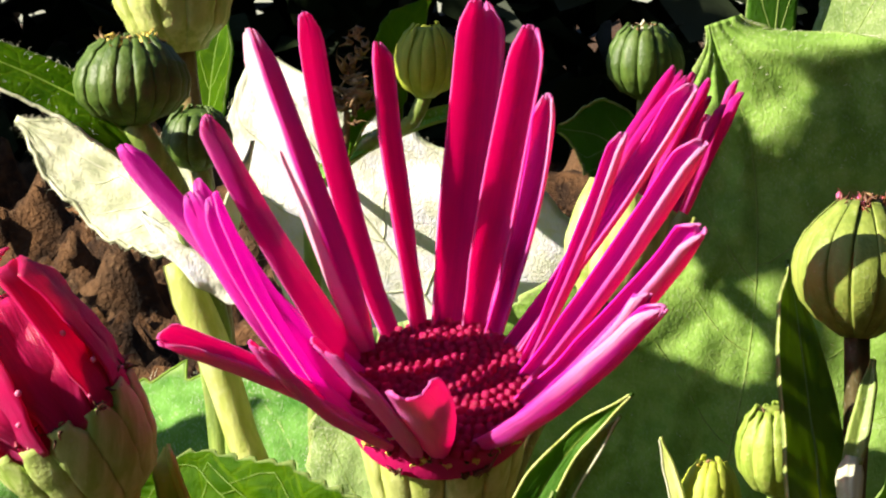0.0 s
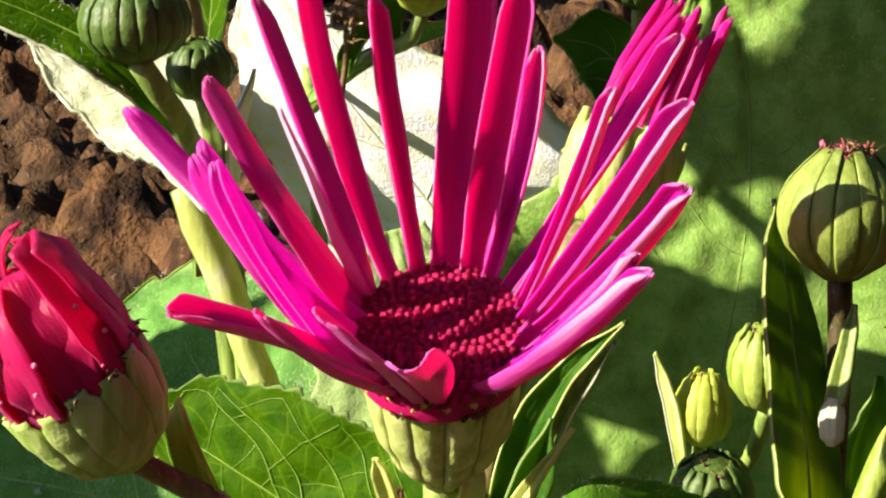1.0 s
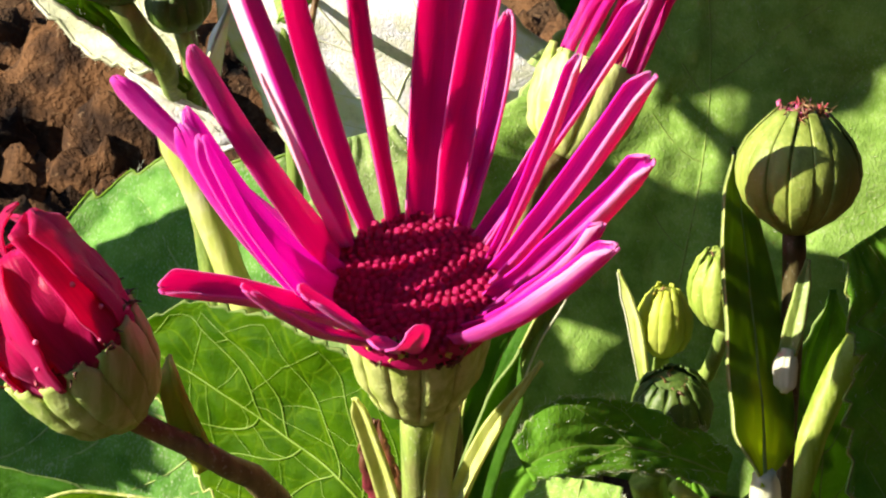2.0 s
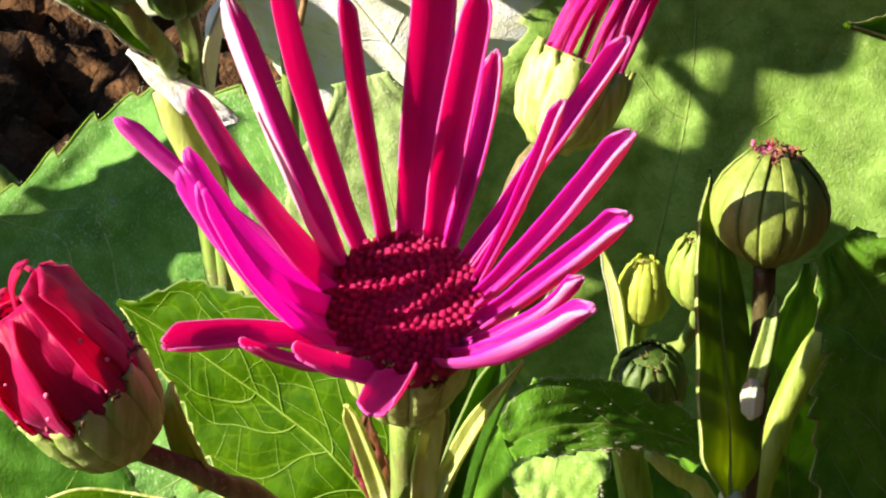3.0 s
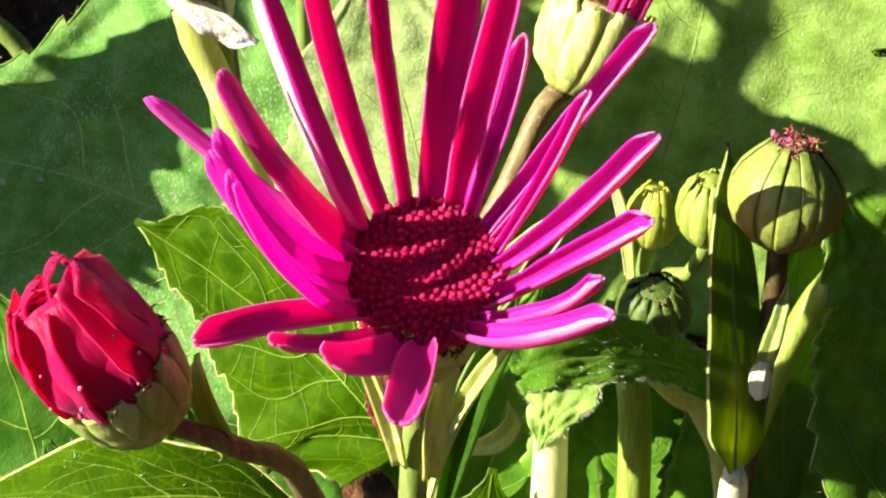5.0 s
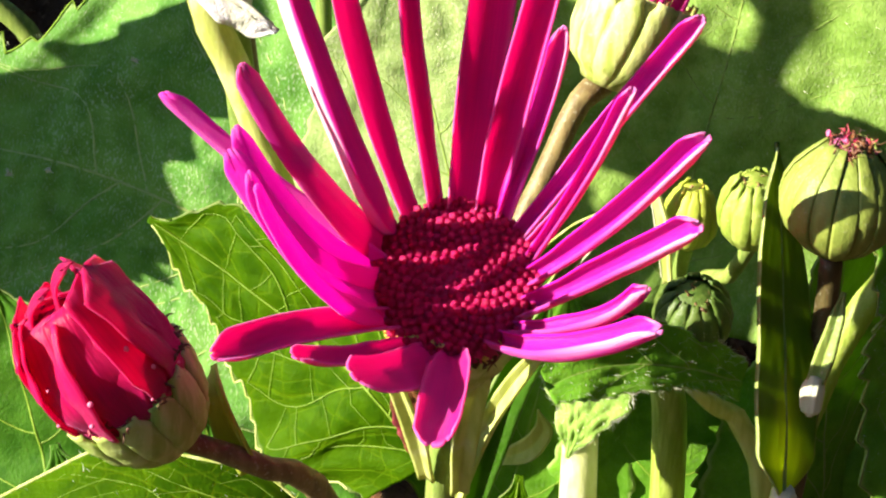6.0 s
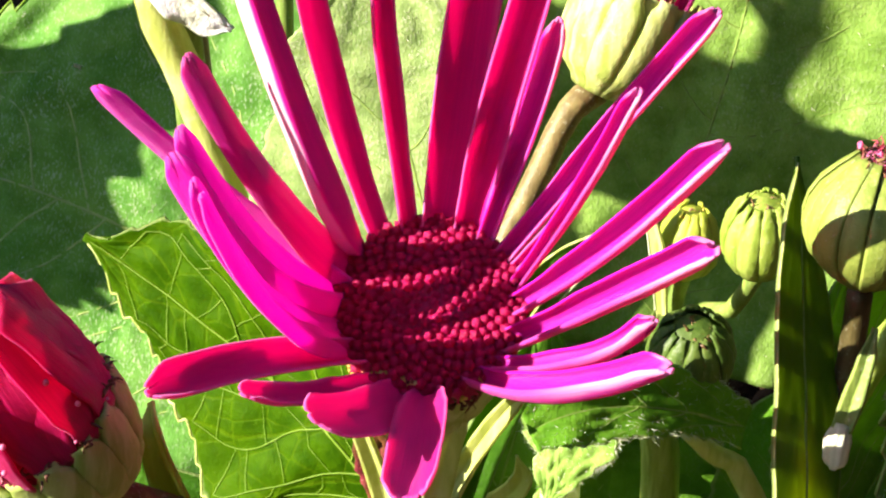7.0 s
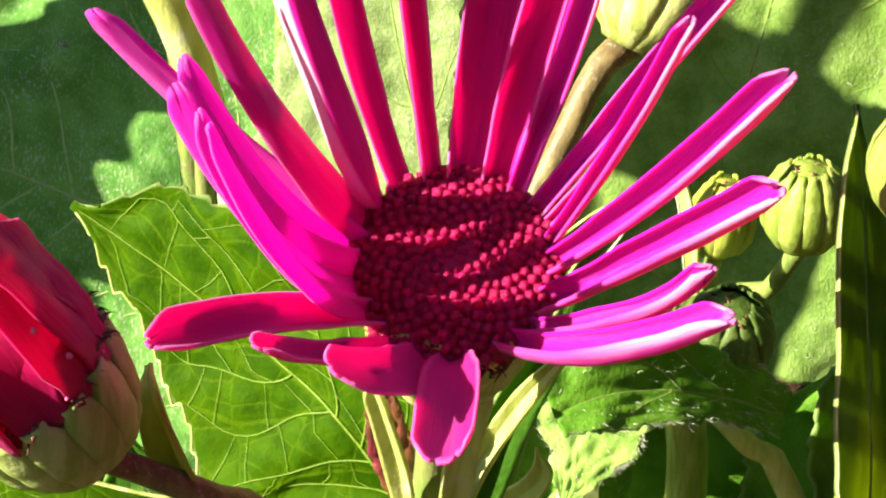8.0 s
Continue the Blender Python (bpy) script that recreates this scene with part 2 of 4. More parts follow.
M_STEM = stalk_material("stem_green", rgb(0.16, 0.24, 0.05), rgb(0.28, 0.38, 0.08), rgb(0.22, 0.22, 0.08))
M_STEM_PALE = stalk_material("stem_pale", rgb(0.50, 0.57, 0.13), rgb(0.68, 0.72, 0.24), rgb(0.74, 0.74, 0.46), 0.3, 0.30)
M_STEM_WHITE = stalk_material("stem_whitish", rgb(0.66, 0.70, 0.28), rgb(0.82, 0.84, 0.52), rgb(0.86, 0.86, 0.70), 0.3, 0.35)
M_STEM_BROWN = stalk_material("stem_brown", rgb(0.15, 0.11, 0.045), rgb(0.26, 0.20, 0.08), rgb(0.16, 0.07, 0.035), 0.35)
M_BRACT = stalk_material("bract_green", rgb(0.36, 0.45, 0.09), rgb(0.66, 0.70, 0.27), rgb(0.46, 0.52, 0.17), 0.3, 0.2)
M_BRACT_GREY = stalk_material("bract_grey_green", rgb(0.190, 0.255, 0.042), rgb(0.300, 0.370, 0.075), rgb(0.22, 0.28, 0.055), 0.2, 0.15)
M_BRACT_MID = stalk_material("bract_mid_green", rgb(0.20, 0.30, 0.03), rgb(0.40, 0.50, 0.10), rgb(0.30, 0.39, 0.06), 0.2, 0.2)
M_BRACT_PALE = stalk_material("bract_pale_green", rgb(0.34, 0.50, 0.09), rgb(0.64, 0.74, 0.28), rgb(0.46, 0.58, 0.16), 0.3, 0.30)
# deep green; the dimness of the shaded buds is put into this colour
M_BRACT_DARK = stalk_material("bract_deep_shade_green", rgb(0.045, 0.09, 0.012), rgb(0.085, 0.145, 0.022), rgb(0.11, 0.16, 0.03), 0.10, 0.10)
M_BRACT_YELLOW = stalk_material("bract_yellow", rgb(0.40, 0.50, 0.05), rgb(0.58, 0.64, 0.09), rgb(0.45, 0.52, 0.10), 0.15, 0.3)
M_VEIN = stalk_material("vein_pale", rgb(0.20, 0.35, 0.025), rgb(0.29, 0.45, 0.05), rgb(0.24, 0.38, 0.03), 0.05, 0.40)
M_VEIN_LIGHT = stalk_material("vein_light", rgb(0.34, 0.47, 0.12), rgb(0.44, 0.56, 0.18), rgb(0.38, 0.50, 0.14), 0.2, 0.25)
M_VEIN_FELT = stalk_material("vein_felted", rgb(0.21, 0.32, 0.06), rgb(0.29, 0.41, 0.09), rgb(0.24, 0.35, 0.07), 0.2, 0.2)
M_WOOL = stalk_material("wool_pale", rgb(0.55, 0.58, 0.38), rgb(0.74, 0.75, 0.60), rgb(0.60, 0.62, 0.44), 0.6, 0.2)
M_TIP = stalk_material("withered_tip", rgb(0.06, 0.018, 0.012), rgb(0.16, 0.06, 0.02), rgb(0.24, 0.02, 0.05), 0.1, 0.0)
M_DRY = stalk_material("dry_brown", rgb(0.14, 0.075, 0.03), rgb(0.30, 0.18, 0.08), rgb(0.07, 0.035, 0.018), 0.15, 0.0)
M_STEM_DARK = stalk_material("stem_dark_brown", rgb(0.060, 0.048, 0.016), rgb(0.12, 0.095, 0.034), rgb(0.07, 0.035, 0.018), 0.15)


def floret_material():
    n = Nodes("floret_crimson")
    tone = n.add("ObjectInfo").outputs["Random"]
    col = n.mix(tone, rgb(0.42, 0.003, 0.085), rgb(0.60, 0.010, 0.15))
    return n.shader(col, 0.42, n.bump(n.noise(3000, 2), 0.4, 0.0002), 0.4, rgb(0.8, 0.01, 0.17), 0.40)


M_FLORET = floret_material()


def pollen_material():
    n = Nodes("pollen_yellow")
    col = n.mix(n.noise(900, 2), rgb(0.62, 0.42, 0.05), rgb(0.75, 0.60, 0.16))
    return n.shader(col, 0.6, n.bump(n.noise(2600, 2), 0.5, 0.0002), 0.3)


M_POLLEN = pollen_material()


def soil_material():
    n = Nodes("soil")
    big, mid, fine = n.noise(9, 5), n.noise(60, 6), n.noise(420, 5)
    col = n.mix(n.step(mid, 0.35, 0.68), rgb(0.020, 0.009, 0.004), rgb(0.15, 0.072, 0.030))
    col = n.mix(n.step(big, 0.45, 0.7), col, rgb(0.09, 0.05, 0.025))
    col = n.mix(n.math("MULTIPLY", n.step(fine, 0.58, 0.72), 0.5), col, rgb(0.24, 0.15, 0.08))
    h = n.math("ADD", n.math("MULTIPLY", mid, 1.0), n.math("MULTIPLY", fine, 0.5))
    return n.shader(col, 0.92, n.bump(h, 1.0, 0.006), 0.2)


M_SOIL = soil_material()


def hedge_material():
    n = Nodes("hedge_shade_black")
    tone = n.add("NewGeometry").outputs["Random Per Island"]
    # near-black leaves: the deep shade of the background is put into the colour
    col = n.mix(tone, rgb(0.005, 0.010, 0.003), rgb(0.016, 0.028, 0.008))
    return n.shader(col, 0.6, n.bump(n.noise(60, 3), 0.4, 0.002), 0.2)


M_HEDGE = hedge_material()


# ---- ground ----
def ground():
    bm = bmesh.new()
    rows = []
    xs = [-40, -12, -5, -2.5] + [-1.2 + 0.02 * i for i in range(30)] + [-0.6 + 0.0045 * i for i in range(200)] + [0.3 + 0.02 * i for i in range(46)] + [2.5, 5, 12, 40]
    ys = [-40, -12, -4, -1.5] + [-0.4 + 0.02 * i for i in range(25)] + [0.1 + 0.0045 * i for i in range(200)] + [1.0 + 0.02 * i for i in range(51)] + [3, 6, 14, 60]
    for y in ys:
        row = []
        for x in xs:
            p = Vector((x, y, 0))
            h = 0.0
            if abs(x) < 1.3 and -0.5 < y < 2.1:
                h = 0.042 * noise.noise(p * 11) + 0.040 * noise.noise(p * 24) + 0.022 * noise.noise(p * 55) + 0.014 * abs(noise.noise(p * 95)) + 0.007 * noise.noise(p * 190)
                h += 0.05 * max(0.0, min(1.0, (y - 0.25) * 1.6)) * max(0.0, min(1.0, (2.0 - y)))
            h *= max(0.0, min(1.0, (1.2 - abs(x)) * 4, (y + 0.4) * 4, (2.0 - y) * 4))
            row.append((x, y, h - 0.005))
        rows.append(row)
    grid(bm, rows)
    ob = part("ground", bm, M_SOIL, None)
    tagged(ob, "dry crumbly brown garden soil under the plants", "soil", kind="structure")


def clods():
    ball = bmesh.new()
    bmesh.ops.create_icosphere(ball, subdivisions=3, radius=1.0)
    ball.verts.ensure_lookup_table()
    shape = [v.co.copy() for v in ball.verts]
    faces = [[v.index for v in f.verts] for f in ball.faces]
    ball.free()
    r = random.Random(3)
    verts, polys = [], []
    for i in range(2200):
        x, y = r.uniform(-0.75, 0.35), r.uniform(0.15, 1.3)
        s = 0.004 + 0.017 * r.random() ** 2.6
        turn = Euler((r.random() * 6, r.random() * 6, 0)).to_matrix()
        flat = Vector((s, s * r.uniform(0.6, 1), s * r.uniform(0.5, 0.9)))
        at = Vector((x, y, s * 0.3 + 0.03 * max(0, min(1, (y - 0.25) * 1.6))))
        start = len(verts)
        for c in shape:
            q = c * (1 + 0.5 * noise.noise(c * 1.7 + at * 50) + 0.28 * noise.noise(c * 4 + at * 50) + 0.12 * noise.noise(c * 9 + at * 50))
            verts.append(at + turn @ Vector((q.x * flat.x, q.y * flat.y, q.z * flat.z)))
        polys += [[start + k for k in f] for f in faces]
    mesh = bpy.data.meshes.new("soil_clods")
    mesh.from_pydata(verts, [], polys)
    mesh.polygons.foreach_set("use_smooth", [True] * len(mesh.polygons))
    mesh.materials.append(M_SOIL)
    ob = new("soil_clods", mesh)
    tagged(ob, "loose brown lumps of dry soil", "soil", kind="stuff")


ground()
clods()


# ---- makers of plant parts ----
def leaf(name, label, mid, wide_l, wide_r, face, material, teeth=0, tooth=0.12, cup=0.0, wave=0.0, fold=0.0, nu=90, nv=14, category="leaf", group="", parent=None, thickness=0.035, seed=0, roll=0.0, veins=None, pairs=4, vein_cm=0.024, spread=0.30, cup_l=0.0, down=0, rim=None, quilt=0.0, puff=0.0, cross=3, net=False):
    """A blade along the midrib points mid (centimetres), its half widths to each side, turned so that its upper face looks along face.
    veins: the material of a raised midrib, pairs of side veins and the net of veinlets between them; puff: how far the blade swells between them."""
    way = [P3(*p) for p in mid]
    c = spline(way, nu)
    up0 = Vector(face).normalized()
    r = random.Random(seed)
    ph = [r.uniform(0, 6.28) for _ in range(4)]

    # vein lines as (u, v) points: midrib, side veins, then cross veinlets and the loops along the margin
    rib, sides, nets = [(0.01 + 0.97 * i / 40, 0.0) for i in range(41)], [], []
    for sign in (-1, 1):
        row = []
        for k in range(pairs):
            u0 = 0.04 + 0.66 * k / pairs + r.uniform(-0.03, 0.03)
            reach, go, bow, twirl = r.uniform(0.82, 0.93), spread * r.uniform(0.8, 1.25), r.uniform(-0.04, 0.04), r.uniform(0, 6)
            row.append([(min(0.985, u0 + go * q ** 1.25 + 0.008 * math.sin(q * 11 + twirl)), sign * reach * q + bow * math.sin(q * 6)) for q in (i / 16 for i in range(17))])
        sides += row
        for one, two in zip(row, row[1:] + [None]):
            if two is None:
                two = [(min(0.985, one[0][0] + (0.985 - one[0][0]) * q), sign * 0.04 * q) for q in (i / 16 for i in range(17))]
            for j in range(cross + 1):
                a = 16 if j == cross else int(16 * (j + 0.7 + r.uniform(-0.2, 0.2)) / (cross + 0.6))
                b = max(2, min(14, int(a * r.uniform(0.62, 0.85))))
                (ua, va), (ub, vb) = one[min(a, 16)], two[b]
                kink = (r.uniform(-0.3, 0.3) * (ub - ua), 0.05 * r.uniform(-1, 1) + 0.03 * sign)
                nets.append([(ua + (ub - ua) * h + kink[0] * (1 - abs(2 * h - 1)), va + (vb - va) * h + kink[1] * (1 - abs(2 * h - 1))) for h in (i / 8 for i in range(9))])
    length = sum((way[i + 1] - way[i]).length for i in range(len(way) - 1)) * 100
    flat = np.array([(u * length, v * lerp(wide_l if v < 0 else wide_r, u)) for line in ([rib] + sides + nets) for u, v in line]) if puff else None

    def surf(u, v, bite=0.0):
        x = min(max(u, 0.0), 1.0) * nu
        i = min(int(x), nu - 1)
        p = c[i].lerp(c[i + 1], x - i)
        t = (c[min(i + 2, nu)] - c[max(i - 1, 0)]).normalized()
        s = t.cross(up0).normalized()
        m = s.cross(t).normalized()
        w = lerp(wide_l if v < 0 else wide_r, u)
        w += bite if w > 0.12 else 0.0
        lift = (cup + (cup_l if v < 0 else 0.0)) * v * v * w + fold * abs(v) * w
        lift += wave * (0.5 + abs(v)) * (math.sin(u * 13 + ph[2] + v * 2) * 0.6 + math.sin(u * 29 + v * 5 + ph[3]) * 0.3) * min(1, w)
        lift += wave * 0.5 * noise.noise(Vector((u * 9 + seed, v * 5, 0.0)))
        if quilt:
            q = Vector((p.x + s.x * w * v * 0.01, p.y + s.y * w * v * 0.01, p.z + s.z * w * v * 0.01)) * 100
            lift += quilt * (noise.noise(q * 1.5) + 0.4 * noise.noise(q * 3.2 + Vector((seed, 0, 0))))
        if puff:
            d2 = float(((flat - (u * length, v * w)) ** 2).sum(axis=1).min())
            lift += puff * (1 - math.exp(-d2 / 0.03)) * min(1.0, 6 * (1 - abs(v)))
        rr = math.radians(roll) * u
        return p + 0.01 * (s * (w * v * math.cos(rr)) + m * (lift + w * v * math.sin(rr))), m

    def jag(u, v):
        if not teeth:
            return 0.0
        k = u * teeth + (0.4 if v < 0 else 0.0) + 0.25 * math.sin(ph[0] + u * 9)
        f = k % 1.0
        big = 0.75 + 0.25 * math.sin(ph[1] + math.floor(k) * 2.3)
        return tooth * big * (1 - f if f > 0.25 else f * 3) - 0.25 * tooth

    rows, uvs = [], []
    for i in range(nu + 1):
        u = i / nu
        row, uvr = [], []
        for j in range(-nv, nv + 1):
            v = j / nv
            bite = 0.0
            if teeth and abs(j) >= nv - 1:
                bite = jag(u, v) * (1 if abs(j) == nv else 0.45)
            row.append(surf(u, v, bite)[0])
            uvr.append((u, 0.5 + 0.5 * v))
        rows.append(row)
        uvs.append(uvr)
    bm = bmesh.new()
    grid(bm, rows, uvs=uvs)
    if parent is None:
        own = thing(name, mid[0], label, category, group)
        ob = part("blade", bm, material, own)
    else:
        own = parent
        ob = part(name, bm, material, own, label)
    thick(ob, thickness)
    if down:
        bm = bmesh.new()
        for _ in range(down):
            u, v = r.uniform(0.03, 0.99), r.choice((-1, 1)) * (1 - 0.9 * r.random() ** 3)
            p, m = surf(u, v)
            q, _m = surf(min(1, u + 0.02), v)
            side = (p - surf(u, 0.0)[0])
            side = side.normalized() if side.length > 0 else m
            d = (m * r.uniform(0.2, 1) + side * r.uniform(0.0, 1.2) + (q - p).normalized() * r.uniform(-0.8, 0.8)).normalized()
            ln, wd = r.uniform(0.0004, 0.0011), 0.000022
            e = d.cross(m).normalized() * wd
            bend = p + d * ln * 0.6
            end = p + d * ln + Vector((r.uniform(-1, 1), r.uniform(-1, 1), r.uniform(-1, 1))) * ln * 0.4
            a0, a1, b0, b1, c0 = (bm.verts.new(x) for x in (p - e, p + e, bend - e, bend + e, end))
            bm.faces.new((a0, a1, b1, b0))
            bm.faces.new((b0, b1, c0))
        part("down", bm, M_WOOL, ob, "fine pale down")
    if veins or rim:
        def run(track, r0, r1, title, stuff=None):
            pts = []
            for u, v in track:
                q, m = surf(u, v, jag(u, v) if stuff else 0.0)
                pts.append(q + m * 0.01 * (thickness * 0.5 + puff * (0.3 if net else 0.12) * min(1.0, 6 * (1 - abs(v)))))
            rows = []
            for i, (p, (t, sd, m)) in enumerate(zip(pts, frames(pts))):
                rad = (r0 + (r1 - r0) * i / (len(pts) - 1)) * 0.01
                if not stuff:
                    sd, m = t.cross(up0).normalized(), t.cross(up0).cross(t).normalized() * 0.4
                rows.append([p + rad * (math.cos(g) * sd + math.sin(g) * m) for g in (0, 1.05, 2.09, 3.14, 4.19, 5.24)])
            bm = bmesh.new()
            grid(bm, rows, closed=True)
            part(title, bm, stuff or veins, ob)
    if rim:
        stuff, cm, both = rim
        for sign in both:
            for a0, a1 in ((0.04, 0.36), (0.36, 0.68), (0.68, 0.985)):
                run([(a0 + (a1 - a0) * i / 60, sign * 0.992) for i in range(61)], cm, cm, "margin", stuff)
    if veins:
        run(rib, vein_cm * 1.5, vein_cm * 0.4, "midrib")
        for line in sides:
            run(line, vein_cm * 0.8, vein_cm * 0.3, "side_vein")
        for line in nets if net else ():
            run(line, vein_cm * 0.42, vein_cm * 0.22, "veinlet")
    return own


def stalk(parent, pts, radii, material, name="stem", label="", **kw):
    return part(name, tube(bmesh.new(), pts, radii, **kw), material, parent, label)


def petal(parent, a, b, c, width, inner, curl=0.5, twist=0.0, tip=0.5, notch=True, material=None, name="petal", n=26, nv=8, base=0.45, skew=0.0, label="", fold=0.0, taper=False, crumple=0.018, ridge=0.0):
    """A strap petal from a over b to c, its inner face towards the point inner, with both edges rolled in."""
    cur = bez(P3(*a), P3(*b), P3(*c), n)
    hub = P3(*inner)
    own = noise.noise(Vector(c) * 3.1) * 40
    rows, uvs = [], []
    for i, p in enumerate(cur):
        u = i / n
        t = (cur[min(i + 1, n)] - cur[max(i - 1, 0)]).normalized()
        toward = hub - p
        toward = (toward - t * toward.dot(t)).normalized()
        ang = math.radians(twist * u + skew)
        m = Matrix.Rotation(ang, 3, t) @ toward
        s = t.cross(m).normalized()
        full = lerp([1.3, 1.3, 1.15, 1.02, 0.98, 0.98, 0.97] if taper else [base, 0.78, 0.95, 1.0, 1.0, 0.97, 0.92], u)
        if u > 0.90:
            q = (u - 0.90) / 0.10
            full *= tip + (1 - tip) * math.sqrt(max(0.0, 1 - q * q))
        w = width * 0.5 * full
        row, uvr, side = [], [], {}
        for sign in (-1, 1):
            x = y = 0.0
            for j in range(nv + 1):
                side[sign * j] = (sign * x, y)
                v = (j + 0.5) / nv
                slope = curl * 2.3 * max(0.0, (v - 0.12) / 0.88) ** 0.9 + 0.3 * math.sin(v * 6.28) * curl + fold
                x, y = x + math.cos(slope) / nv, y + math.sin(slope) / nv
        for j in range(-nv, nv + 1):
            v = j / nv
            sx, sy = side[j]
            push = 0.0
            if notch and i >= n - 1:
                push = (-0.075 if abs(j) == 3 else 0.0) - 0.05 * abs(v) ** 3
            bump = crumple * noise.noise(Vector((u * 5 + own, v * 1.6, own))) + ridge * math.sin(v * 7.5 + own + 1.5 * u) * math.sin(3.0 * min(1.0, u + 0.05))
            row.append(p + 0.01 * (s * (w * sx) + m * (w * sy + bump) + t * push))
            uvr.append((u, 0.5 + 0.5 * v))
        rows.append(row)
        uvs.append(uvr)
    bm = bmesh.new()
    grid(bm, rows, uvs=uvs)
    ob = part(name, bm, material or M_PETAL, parent, label)
    thick(ob, 0.022)
    return ob


def axis_frame(axis):
    a = Vector(axis).normalized()
    s = a.cross(Vector((0, 1, 0.3))).normalized()
    return a, s, s.cross(a).normalized()


def bracts(parent, foot, top, prof, count, material, bulge=0.05, tips=None, open_top=0.0, core=None, seed=1, spin=0.0, shut=False):
    """A ring of long bracts making a cup or bud from foot to top; prof: radii from foot to top."""
    foot, top = P3(*foot), P3(*top)
    a, s, m = axis_frame(top - foot)
    length = (top - foot).length
    r = random.Random(seed)
    n, nv = 16, 4
    for k in range(count):
        mid = 2 * math.pi * (k + spin) / count + r.uniform(-0.04, 0.04)
        half = math.pi / count * r.uniform(1.02, 1.10)
        reach = r.uniform(0.96, 1.05)
        rows, uvs = [], []
        for i in range(n + 1):
            u = i / n
            rad = lerp(prof, u) * 0.01
            thin = 1.0 if u < 0.8 or shut else max(0.55 if tips else 0.45, 1 - ((u - 0.8) / 0.2) ** 1.6 * 0.9)
            row, uvr = [], []
            for j in range(-nv, nv + 1):
                v = j / nv
                ang = mid + half * v * thin
                rr = rad * (1 + bulge * (1 - v * v) - bulge * (0.4 if shut else 0.9) * (abs(v) > 0.9)) + 0.00012 * (k % 2)
                row.append(foot + a * (length * u * reach) + rr * (math.cos(ang) * s + math.sin(ang) * m))
                uvr.append((u, 0.5 + 0.5 * v))
            rows.append(row)
            uvs.append(uvr)
        bm = bmesh.new()
        grid(bm, rows, uvs=uvs)
        b = part("bract", bm, material, parent)
        thick(b, 0.03 if bulge > 0.02 else 0.012)
        if tips:
            ang = mid
            rad = lerp(prof, 0.97) * 0.01 * 1.03
            p = foot + a * (length * 0.985 * reach) + rad * (math.cos(ang) * s + math.sin(ang) * m)
            crumb(parent, p, 0.035 * r.uniform(0.8, 1.4), tips, r, "bract_tip")
    # closed body behind the bracts
    bm = bmesh.new()
    rows = []
    for i in range(n + 1):
        u = i / n
        rad = lerp(prof, u) * 0.01 * 0.94
        rows.append([foot + a * (length * u * 0.97) + rad * (math.cos(g) * s + math.sin(g) * m) for g in (2 * math.pi * j / 20 for j in range(20))])
    vs = grid(bm, rows, closed=True)
    bm.faces.new(vs[-1])
    bm.faces.new(vs[0][::-1])
    part("bud_body", bm, core or material, parent)


def crumb(parent, p, cm, material, r, name="crumb", parts=2):
    """A small withered scrap of a few twisted pieces about p (metres)."""
    bm = bmesh.new()
    for _ in range(parts):
        d = Vector((r.uniform(-1, 1), r.uniform(-1, 1), r.uniform(-0.3, 1))).normalized()
        e = Vector((r.uniform(-1, 1), r.uniform(-1, 1), r.uniform(-1, 1))).normalized()
        q = [p, p + d * cm * 0.01, p + (d * 1.4 + e * 0.9) * cm * 0.01]
        rows = []
        for i, c in enumerate(spline(q, 5)):
            w = cm * 0.004 * (1 - i / 6.5)
            rows.append([c + w * (math.cos(g) * e + math.sin(g) * d.cross(e)) for g in (0, 1.26, 2.51, 3.77, 5.03)])
        grid(bm, rows, closed=True)
    return part(name, bm, material, parent)


# ---- the open flower ----
HUB = Vector((0, 0.03, -0.08))
NORMAL = Vector((0, -0.6, 0.8)).normalized()
RIGHT = Vector((1, 0, 0))
BACK = NORMAL.cross(RIGHT).normalized()


def on_disc(radius, turn, lift=0.0):
    """A point by its distance from the flower's axis and its angle (degrees, from the right, over the back)."""
    a = math.radians(turn)
    return HUB + radius * (math.cos(a) * RIGHT + math.sin(a) * BACK) + lift * NORMAL


